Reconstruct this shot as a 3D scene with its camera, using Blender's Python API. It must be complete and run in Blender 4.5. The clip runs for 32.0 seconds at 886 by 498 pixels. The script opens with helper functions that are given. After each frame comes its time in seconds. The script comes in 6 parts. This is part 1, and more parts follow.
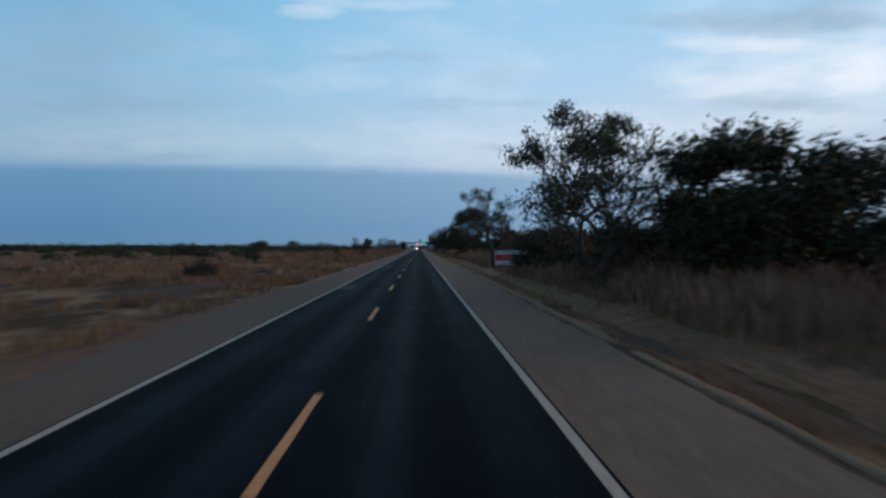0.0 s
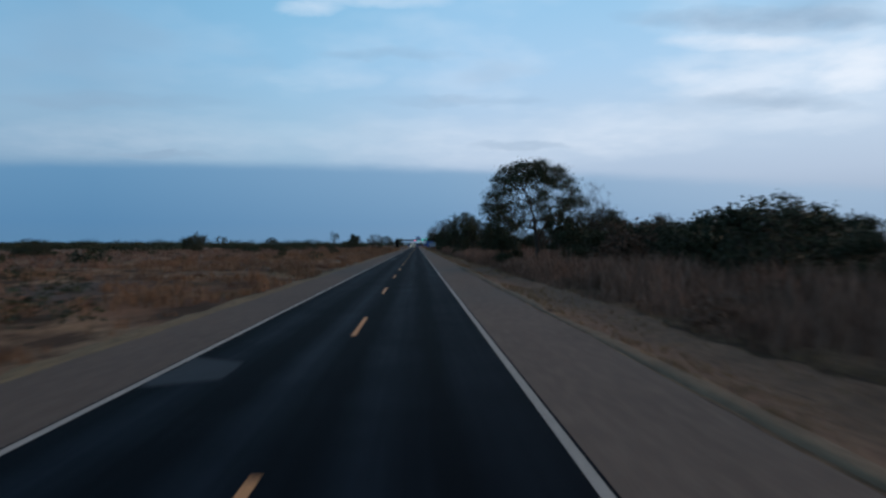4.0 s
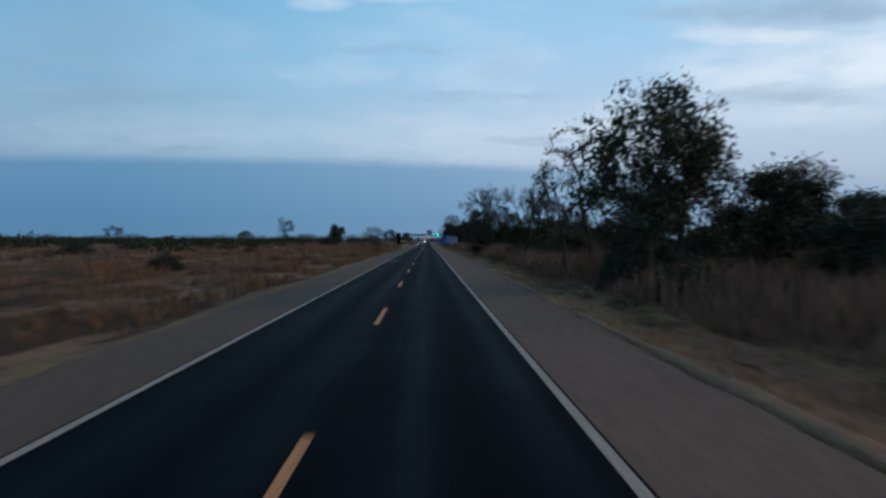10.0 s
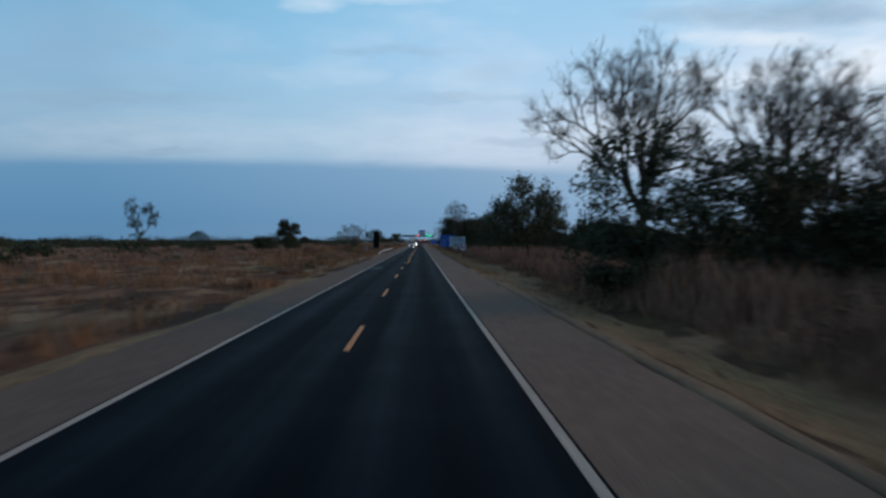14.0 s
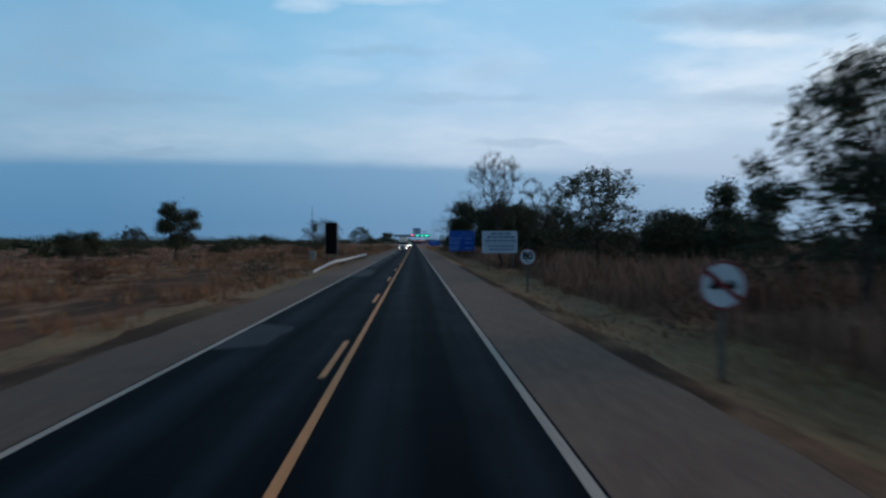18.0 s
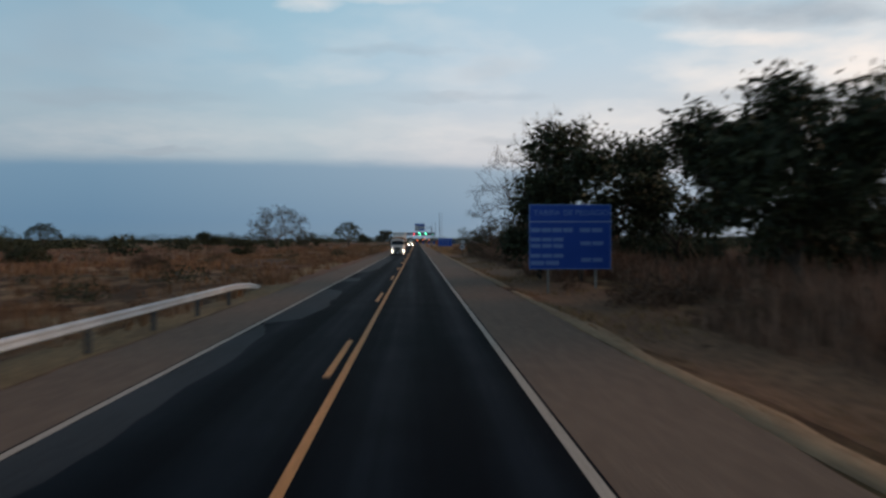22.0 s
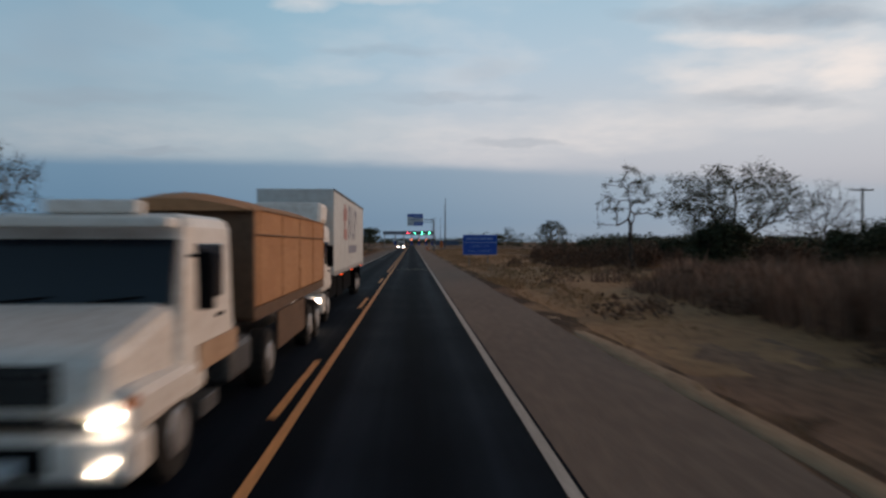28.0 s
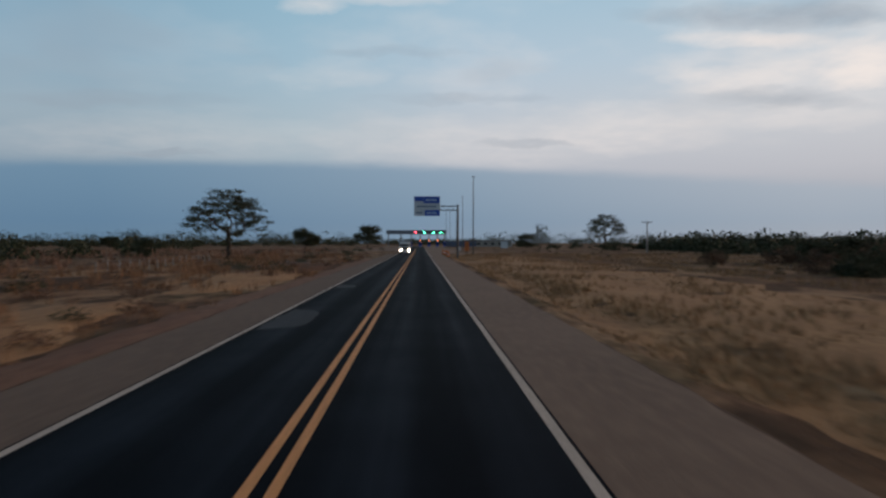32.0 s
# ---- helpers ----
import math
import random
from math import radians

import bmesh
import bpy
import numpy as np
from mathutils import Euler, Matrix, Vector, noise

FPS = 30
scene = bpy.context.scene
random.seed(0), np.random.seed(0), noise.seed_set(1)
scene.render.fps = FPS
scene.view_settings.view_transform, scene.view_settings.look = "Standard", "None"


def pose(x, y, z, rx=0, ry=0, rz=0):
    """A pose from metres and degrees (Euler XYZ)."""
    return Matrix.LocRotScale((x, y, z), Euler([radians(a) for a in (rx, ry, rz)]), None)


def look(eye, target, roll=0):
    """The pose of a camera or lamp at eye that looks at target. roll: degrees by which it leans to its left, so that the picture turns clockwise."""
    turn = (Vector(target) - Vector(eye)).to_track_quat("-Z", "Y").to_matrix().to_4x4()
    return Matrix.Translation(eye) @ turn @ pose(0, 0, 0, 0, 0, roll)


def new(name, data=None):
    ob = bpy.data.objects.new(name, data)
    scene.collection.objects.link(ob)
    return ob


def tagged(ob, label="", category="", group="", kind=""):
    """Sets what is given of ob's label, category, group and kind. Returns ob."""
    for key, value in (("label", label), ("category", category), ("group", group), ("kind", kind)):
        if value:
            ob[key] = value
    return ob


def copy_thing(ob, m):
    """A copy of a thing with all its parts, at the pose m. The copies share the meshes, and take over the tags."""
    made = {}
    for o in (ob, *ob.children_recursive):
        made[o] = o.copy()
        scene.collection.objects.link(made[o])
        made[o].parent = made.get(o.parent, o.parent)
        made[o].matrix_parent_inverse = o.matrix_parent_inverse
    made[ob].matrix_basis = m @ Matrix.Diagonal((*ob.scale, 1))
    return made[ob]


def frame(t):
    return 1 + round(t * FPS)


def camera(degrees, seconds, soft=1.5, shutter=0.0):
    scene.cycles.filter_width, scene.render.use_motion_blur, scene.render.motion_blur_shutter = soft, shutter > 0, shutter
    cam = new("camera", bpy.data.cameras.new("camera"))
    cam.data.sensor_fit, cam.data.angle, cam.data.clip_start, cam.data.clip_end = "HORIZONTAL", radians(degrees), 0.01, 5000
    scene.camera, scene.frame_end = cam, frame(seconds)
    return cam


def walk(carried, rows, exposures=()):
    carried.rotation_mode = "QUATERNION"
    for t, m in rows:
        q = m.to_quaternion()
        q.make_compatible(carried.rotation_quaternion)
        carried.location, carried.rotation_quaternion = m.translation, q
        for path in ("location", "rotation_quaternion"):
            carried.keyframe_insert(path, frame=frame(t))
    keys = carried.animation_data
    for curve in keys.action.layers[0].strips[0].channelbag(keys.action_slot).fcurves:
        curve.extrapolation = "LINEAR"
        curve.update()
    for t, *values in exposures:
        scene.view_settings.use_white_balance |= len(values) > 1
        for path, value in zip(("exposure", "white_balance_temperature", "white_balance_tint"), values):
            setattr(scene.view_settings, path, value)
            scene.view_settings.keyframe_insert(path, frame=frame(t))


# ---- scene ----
# seconds, x, y along the road, eye height, turn to the left, tilt up, lean
PATH = [
    (0.0, -0.05, 0.00, 2.41, -1.99, -0.15, -0.02),
    (0.5, -0.01, 10.35, 2.42, -2.02, -0.05, -0.03),
    (1.0, 0.03, 20.75, 2.45, -2.00, 0.05, -0.03),
    (1.5, 0.04, 31.20, 2.46, -2.23, -0.04, -0.02),
    (2.0, 0.06, 41.70, 2.47, -1.93, -0.04, -0.01),
    (2.5, 0.04, 52.24, 2.47, -1.88, -0.14, -0.02),
    (3.0, 0.03, 62.80, 2.47, -1.87, -0.24, -0.03),
    (3.5, 0.02, 73.38, 2.47, -2.06, -0.34, -0.03),
    (5.5, 0.02, 115.82, 2.48, -2.30, -0.38, -0.04),
    (6.0, 0.01, 126.41, 2.48, -2.14, -0.28, -0.04),
    (6.5, 0.02, 136.99, 2.50, -2.30, -0.51, -0.03),
    (7.0, 0.03, 147.56, 2.50, -2.36, -0.36, -0.02),
    (7.5, 0.02, 158.11, 2.52, -2.02, -0.55, -0.02),
    (8.0, 0.02, 168.64, 2.53, -1.89, -0.45, -0.01),
    (8.5, -0.06, 179.16, 2.53, -1.82, -0.55, -0.01),
    (9.0, -0.13, 189.68, 2.52, -1.61, -0.56, -0.01),
    (9.5, -0.17, 200.18, 2.49, -1.48, -0.56, -0.07),
    (10.0, -0.21, 210.68, 2.46, -1.31, -0.75, -0.12),
    (10.5, -0.23, 221.17, 2.47, -1.89, -0.56, -0.07),
    (11.0, -0.26, 231.66, 2.48, -1.93, -0.69, -0.02),
    (11.5, -0.18, 242.14, 2.48, -2.17, -0.64, -0.01),
    (12.0, -0.11, 252.62, 2.50, -2.16, -0.45, -0.00),
    (12.5, -0.04, 263.11, 2.50, -2.15, -0.61, -0.01),
    (13.0, 0.03, 273.58, 2.50, -2.38, -0.66, -0.02),
    (13.5, 0.03, 284.06, 2.53, -2.36, -0.65, -0.02),
    (14.0, 0.03, 294.52, 2.56, -1.94, -0.63, -0.01),
    (14.5, 0.02, 304.98, 2.55, -1.51, -0.69, -0.01),
    (16.5, -0.02, 346.61, 2.52, -2.75, -0.74, -0.03),
    (17.0, -0.04, 356.96, 2.52, -2.80, -0.69, -0.03),
    (17.5, 0.00, 367.28, 2.53, -2.55, -0.64, -0.01),
    (18.0, 0.05, 377.57, 2.56, -2.39, -0.59, 0.01),
    (18.5, 0.05, 387.82, 2.55, -2.00, -0.56, -0.03),
    (19.0, 0.05, 398.02, 2.53, -2.09, -0.90, -0.07),
    (19.5, 0.04, 408.17, 2.53, -2.16, -0.76, -0.06),
    (20.0, 0.01, 418.24, 2.54, -2.23, -0.52, -0.04),
    (20.5, 0.00, 428.24, 2.53, -2.13, -0.70, -0.05),
    (21.0, -0.01, 438.16, 2.53, -2.16, -0.70, -0.06),
    (21.5, -0.00, 447.97, 2.54, -2.15, -0.84, -0.01),
    (22.0, 0.00, 457.71, 2.55, -2.19, -0.68, 0.04),
    (22.5, 0.00, 467.37, 2.51, -2.20, -0.64, 0.00),
    (23.0, -0.00, 476.99, 2.49, -1.91, -0.56, -0.04),
    (23.5, -0.05, 486.58, 2.51, -2.02, -0.60, 0.02),
    (24.0, -0.10, 496.15, 2.53, -2.12, -0.63, 0.07),
    (24.5, -0.09, 505.72, 2.51, -2.12, -0.64, 0.02),
    (25.0, -0.07, 515.28, 2.50, -2.08, -0.69, -0.03),
    (25.5, -0.01, 524.85, 2.50, -2.30, -0.55, -0.03),
    (27.5, 0.26, 563.15, 2.51, -2.45, -0.56, -0.04),
    (28.0, 0.28, 572.73, 2.51, -2.63, -0.61, -0.04),
    (28.3, 0.28, 578.48, 2.51, -2.45, -0.69, -0.04),
    (28.6, 0.28, 584.23, 2.52, -2.22, -0.74, -0.04),
    (29.0, 0.29, 591.89, 2.52, -1.95, -0.30, -0.03),
    (29.3, 0.27, 597.64, 2.52, -2.12, -0.26, -0.03),
    (29.6, 0.25, 603.38, 2.53, -2.07, -0.41, -0.03),
    (29.8, 0.25, 607.21, 2.53, -2.15, -0.56, -0.03),
    (30.0, 0.23, 611.03, 2.53, -1.95, -0.61, -0.03),
    (30.2, 0.21, 614.86, 2.52, -1.86, -0.37, -0.03),
    (30.4, 0.18, 618.68, 2.51, -1.82, -0.37, -0.03),
    (30.6, 0.16, 622.49, 2.51, -1.87, -0.41, -0.03),
    (30.8, 0.14, 626.31, 2.51, -1.84, -0.51, -0.03),
    (31.0, 0.11, 630.12, 2.50, -1.89, -0.51, -0.03),
    (31.2, 0.10, 633.92, 2.50, -1.80, -0.41, -0.02),
    (31.5, 0.10, 639.62, 2.51, -1.81, -0.50, -0.01),
    (31.7, 0.09, 643.42, 2.51, -1.91, -0.55, 0.00),
    (32.0, 0.08, 649.10, 2.52, -1.92, -0.54, 0.02),
]
WARM = [(0.0, 0.06, 5850, 7), (1.0, 0.21, 5920, 8), (2.0, 0.05, 5850, 8), (7.0, 0.0, 5720, 6), (9.0, -0.08, 5680, 5), (10.0, -0.02, 5720, 6), (11.0, 0.12, 5720, 6), (12.0, 0.06, 5720, 6), (13.0, -0.10, 5720, 6), (14.0, 0.05, 5840, 7), (17.0, 0.0, 5720, 6), (20.0, 0.0, 5660, 4), (20.9, 0.04, 7000, 13), (22.0, 0.07, 7250, 15), (23.0, 0.19, 7450, 17), (24.0, 0.20, 7600, 18), (25.0, 0.06, 7380, 17), (28.0, -0.07, 7150, 16), (29.0, -0.05, 6950, 14), (30.0, -0.10, 6950, 14), (32.0, -0.08, 7150, 16)]
cam = camera(66.1, 32.0, soft=2.6, shutter=0.65)
walk(cam, [(t, pose(x, y, z, 90 + up, lean, turn)) for t, x, y, z, turn, up, lean in PATH], exposures=WARM)

# ---------------------------------------------------------------- sky and sun
SUN_UP, SUN_SIDE = radians(14), radians(75)
world = bpy.data.worlds.new("dusk_sky")
scene.world = world
world.use_nodes = True


def node(tree, kind, **values):
    n = tree.nodes.new(kind)
    for key, value in values.items():
        if key == "op":
            n.operation = value
        elif key == "mode":
            n.blend_type = value
        elif key == "clamp":
            n.use_clamp = value
        else:
            n.inputs[int(key[1:])].default_value = value
    return n


def maths(tree, op, a, b, clamp=False):
    n = tree.nodes.new("ShaderNodeMath")
    n.operation, n.use_clamp = op, clamp
    for k, v in enumerate((a, b)):
        if hasattr(v, "links"):
            tree.links.new(v, n.inputs[k])
        else:
            n.inputs[k].default_value = v
    return n.outputs[0]


def blend(tree, fac, a, b, mode="MIX"):
    n = tree.nodes.new("ShaderNodeMix")
    n.data_type, n.blend_type = "RGBA", mode
    for k, v in ((0, fac), (6, a), (7, b)):
        if hasattr(v, "links"):
            tree.links.new(v, n.inputs[k])
        else:
            n.inputs[k].default_value = (*v, 1) if k and len(v) == 3 else v
    return n.outputs[2]


def ramp(tree, fac, stops, ease="LINEAR"):
    n = tree.nodes.new("ShaderNodeValToRGB")
    n.color_ramp.interpolation = ease
    while len(n.color_ramp.elements) < len(stops):
        n.color_ramp.elements.new(1.0)
    for e, (at, c) in zip(n.color_ramp.elements, stops):
        e.position = at
        e.color = (*c, 1) if hasattr(c, "__len__") else (c, c, c, 1)
    tree.links.new(fac, n.inputs[0])
    return n.outputs[0]


def cloud(tree, where, scale, detail, rough):
    n = node(tree, "ShaderNodeTexNoise", i2=scale, i3=detail, i4=rough)
    tree.links.new(where, n.inputs[0])
    return n.outputs[0]


def make_sky():
    tree = world.node_tree
    tree.nodes.clear()
    at = tree.nodes.new("ShaderNodeTexCoord").outputs[0]
    split = tree.nodes.new("ShaderNodeSeparateXYZ")
    tree.links.new(at, split.inputs[0])
    x, y, z = split.outputs
    up = maths(tree, "MAXIMUM", z, 0.0)
    # clouds lie on a flat layer overhead and crowd together towards the horizon
    high = maths(tree, "ADD", up, 0.13)
    flat = tree.nodes.new("ShaderNodeCombineXYZ")
    tree.links.new(maths(tree, "DIVIDE", x, high), flat.inputs[0])
    tree.links.new(maths(tree, "DIVIDE", y, high), flat.inputs[1])
    flat = flat.outputs[0]
    wide = cloud(tree, flat, 1.1, 3, 0.5)
    fine = cloud(tree, flat, 2.9, 5, 0.52)
    wave = cloud(tree, flat, 0.35, 2, 0.5)
    side = maths(tree, "ADD", maths(tree, "MULTIPLY", x, 0.9), 0.38, True)
    clear = ramp(tree, up, [(0.0, SKY[0]), (0.10, SKY[1]), (0.16, SKY[2]), (0.25, SKY[3]), (0.36, SKY[4]), (0.55, SKY[5]), (1.0, SKY[6])])
    clear = blend(tree, 1.0, clear, ramp(tree, side, [(0.0, (0.66, 0.83, 0.90)), (0.22, (0.84, 1.0, 1.04)), (0.45, (1.10, 1.13, 1.14)), (1.0, (1.24, 1.20, 1.16))]), "MULTIPLY")
    # thin white sheets, thicker on the side where the sun went down
    sheet = ramp(tree, maths(tree, "ADD", maths(tree, "MULTIPLY", wide, 0.6), maths(tree, "MULTIPLY", fine, 0.4)), [(0.45, 0.0), (0.60, 1.0)], "EASE")
    fade = ramp(tree, up, [(0.11, 0.0), (0.24, 1.0), (0.38, 0.9), (0.7, 0.4)])
    thick = maths(tree, "MULTIPLY", maths(tree, "MULTIPLY", sheet, fade), maths(tree, "ADD", maths(tree, "MULTIPLY", side, 0.36), 0.04))
    col = blend(tree, thick, clear, CLOUD_LIGHT)
    # grey undersides
    under = ramp(tree, cloud(tree, flat, 1.1, 3, 0.5), [(0.52, 0.0), (0.66, 1.0)], "EASE")
    grey = maths(tree, "MULTIPLY", maths(tree, "MULTIPLY", under, fade), 0.22)
    col = blend(tree, grey, col, CLOUD_GREY)
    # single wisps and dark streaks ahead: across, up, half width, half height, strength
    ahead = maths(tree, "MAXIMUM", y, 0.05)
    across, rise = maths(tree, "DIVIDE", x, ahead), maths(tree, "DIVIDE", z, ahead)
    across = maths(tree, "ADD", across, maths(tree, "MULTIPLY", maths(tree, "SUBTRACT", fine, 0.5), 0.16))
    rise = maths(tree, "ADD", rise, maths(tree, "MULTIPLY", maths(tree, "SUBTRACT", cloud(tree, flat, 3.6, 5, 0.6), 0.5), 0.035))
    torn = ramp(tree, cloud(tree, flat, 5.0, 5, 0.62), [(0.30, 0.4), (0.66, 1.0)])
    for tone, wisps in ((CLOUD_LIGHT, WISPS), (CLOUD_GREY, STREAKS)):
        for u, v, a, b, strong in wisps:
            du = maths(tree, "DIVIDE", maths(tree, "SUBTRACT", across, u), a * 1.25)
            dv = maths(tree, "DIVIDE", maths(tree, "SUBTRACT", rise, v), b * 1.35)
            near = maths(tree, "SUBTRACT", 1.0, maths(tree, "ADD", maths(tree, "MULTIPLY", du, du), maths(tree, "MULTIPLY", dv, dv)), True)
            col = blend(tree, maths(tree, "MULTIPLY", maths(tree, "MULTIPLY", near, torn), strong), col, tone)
    # a bank of blue-grey cloud low along the whole horizon, with a soft ragged top
    level = maths(tree, "SQRT", maths(tree, "ADD", maths(tree, "MULTIPLY", x, x), maths(tree, "MULTIPLY", y, y)), 0)
    top = maths(tree, "DIVIDE", up, maths(tree, "MAXIMUM", level, 0.05))
    top = maths(tree, "ADD", top, maths(tree, "MULTIPLY", maths(tree, "SUBTRACT", wave, 0.5), 0.012))
    top = maths(tree, "ADD", top, maths(tree, "MULTIPLY", maths(tree, "SUBTRACT", fine, 0.5), 0.010))
    top = maths(tree, "ADD", top, maths(tree, "MULTIPLY", x, maths(tree, "ADD", maths(tree, "MULTIPLY", x, 0.09), 0.025)))
    bank = ramp(tree, top, [(0.103, 1.0), (0.121, 0.0)], "EASE")
    bank_col = ramp(tree, up, [(0.0, BANK[0]), (0.03, BANK[1]), (0.12, BANK[2])])
    bank_col = blend(tree, 1.0, bank_col, ramp(tree, side, [(0.0, (0.56, 0.76, 0.85)), (0.40, (0.92, 0.99, 1.0)), (0.85, (1.62, 1.36, 1.20))]), "MULTIPLY")
    col = blend(tree, bank, col, bank_col)
    air = tree.nodes.new("ShaderNodeTexSky")
    air.sky_type, air.sun_disc = "NISHITA", False
    air.sun_elevation, air.sun_rotation = SUN_UP, SUN_SIDE
    thin = blend(tree, 1.0, air.outputs[0], (0.05, 0.05, 0.05), "MULTIPLY")
    col = blend(tree, 0.06, col, thin)
    back = node(tree, "ShaderNodeBackground", i1=1.0)
    tree.links.new(col, back.inputs[0])
    out = tree.nodes.new("ShaderNodeOutputWorld")
    tree.links.new(back.outputs[0], out.inputs[0])


# zenith colours last
SKY = [(0.20, 0.26, 0.36), (0.42, 0.475, 0.56), (0.485, 0.555, 0.635), (0.405, 0.55, 0.68), (0.305, 0.507, 0.662), (0.10, 0.17, 0.245), (0.028, 0.048, 0.075)]
CLOUD_LIGHT = (0.92, 0.905, 0.90)
CLOUD_GREY = (0.29, 0.375, 0.47)
BANK = [(0.215, 0.315, 0.440), (0.200, 0.315, 0.460), (0.280, 0.395, 0.530)]
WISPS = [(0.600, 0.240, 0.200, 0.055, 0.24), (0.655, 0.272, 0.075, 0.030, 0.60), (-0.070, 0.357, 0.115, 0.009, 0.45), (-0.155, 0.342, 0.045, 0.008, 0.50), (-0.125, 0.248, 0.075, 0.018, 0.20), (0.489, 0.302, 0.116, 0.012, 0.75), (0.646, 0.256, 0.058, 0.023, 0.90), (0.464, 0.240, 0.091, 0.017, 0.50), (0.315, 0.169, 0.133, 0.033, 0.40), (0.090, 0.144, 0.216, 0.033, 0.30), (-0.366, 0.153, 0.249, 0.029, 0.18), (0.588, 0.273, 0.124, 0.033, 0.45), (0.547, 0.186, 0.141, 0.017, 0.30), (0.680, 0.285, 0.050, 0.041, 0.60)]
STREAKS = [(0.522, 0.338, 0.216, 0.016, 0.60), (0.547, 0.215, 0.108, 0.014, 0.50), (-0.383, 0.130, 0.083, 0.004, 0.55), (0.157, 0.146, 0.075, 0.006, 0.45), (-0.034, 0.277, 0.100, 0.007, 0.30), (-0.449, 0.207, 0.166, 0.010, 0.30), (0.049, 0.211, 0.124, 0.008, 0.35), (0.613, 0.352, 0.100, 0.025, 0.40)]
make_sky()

sun = new("sun", bpy.data.lights.new("sun", "SUN"))
sun.data.energy, sun.data.angle, sun.data.color = 1.35, radians(25), (1.0, 0.635, 0.405)
sun.matrix_world = look((math.sin(SUN_SIDE) * 50, math.cos(SUN_SIDE) * 50, math.tan(SUN_UP) * 50), (0, 0, 0))

# ---------------------------------------------------------------- materials


def surface(name, colours, scale=1.0, rough=0.85, bump=0.3, metal=0.0, spread=0.5, stretch=(1, 1, 1), island=0.0, random_object=0.0, where="Position", bump_scale=6.0, gloss=0.3):
    """Two scales of grain over three colours, in metres."""
    m = bpy.data.materials.new(name)
    m.use_nodes = True
    tree = m.node_tree
    shader = tree.nodes["Principled BSDF"]
    if where == "Position":
        at = tree.nodes.new("ShaderNodeNewGeometry").outputs[0]
    else:
        at = tree.nodes.new("ShaderNodeTexCoord").outputs[3]
    mp = tree.nodes.new("ShaderNodeMapping")
    mp.inputs[3].default_value = stretch
    tree.links.new(at, mp.inputs[0])
    at = mp.outputs[0]
    big = cloud(tree, at, scale, 4, 0.55)
    small = cloud(tree, at, scale * 9, 5, 0.65)
    col = ramp(tree, big, [(0.5 - spread * 0.4, colours[0]), (0.5 + spread * 0.4, colours[1])])
    speck = ramp(tree, small, [(0.42, 0.0), (0.68, 1.0)])
    col = blend(tree, maths(tree, "MULTIPLY", speck, 0.65), col, colours[2])
    if island:
        r = tree.nodes.new("ShaderNodeNewGeometry").outputs["Random Per Island"]
        col = blend(tree, island, col, ramp(tree, r, [(0.0, tuple(c * 0.45 for c in colours[0])), (0.5, colours[1]), (1.0, tuple(min(1, c * 1.5) for c in colours[2]))]))
    if random_object:
        r = tree.nodes.new("ShaderNodeObjectInfo").outputs["Random"]
        col = blend(tree, random_object, col, ramp(tree, r, [(0.0, tuple(c * 0.6 for c in colours[0])), (1.0, colours[1])]))
    tree.links.new(col, shader.inputs["Base Color"])
    tree.links.new(maths(tree, "ADD", maths(tree, "MULTIPLY", small, 0.2), rough - 0.1), shader.inputs["Roughness"])
    shader.inputs["Metallic"].default_value = metal
    shader.inputs["Specular IOR Level"].default_value = gloss
    if bump:
        b = node(tree, "ShaderNodeBump", i0=bump, i1=0.05)
        tree.links.new(cloud(tree, at, scale * bump_scale, 5, 0.6), b.inputs["Height"])
        tree.links.new(b.outputs[0], shader.inputs["Normal"])
    return m


def glow(name, colour, strength):
    m = bpy.data.materials.new(name)
    m.use_nodes = True
    s = m.node_tree.nodes["Principled BSDF"]
    s.inputs["Base Color"].default_value = (*[min(1, c) for c in colour], 1)
    s.inputs["Emission Color"].default_value = (*colour, 1)
    s.inputs["Emission Strength"].default_value = strength
    return m


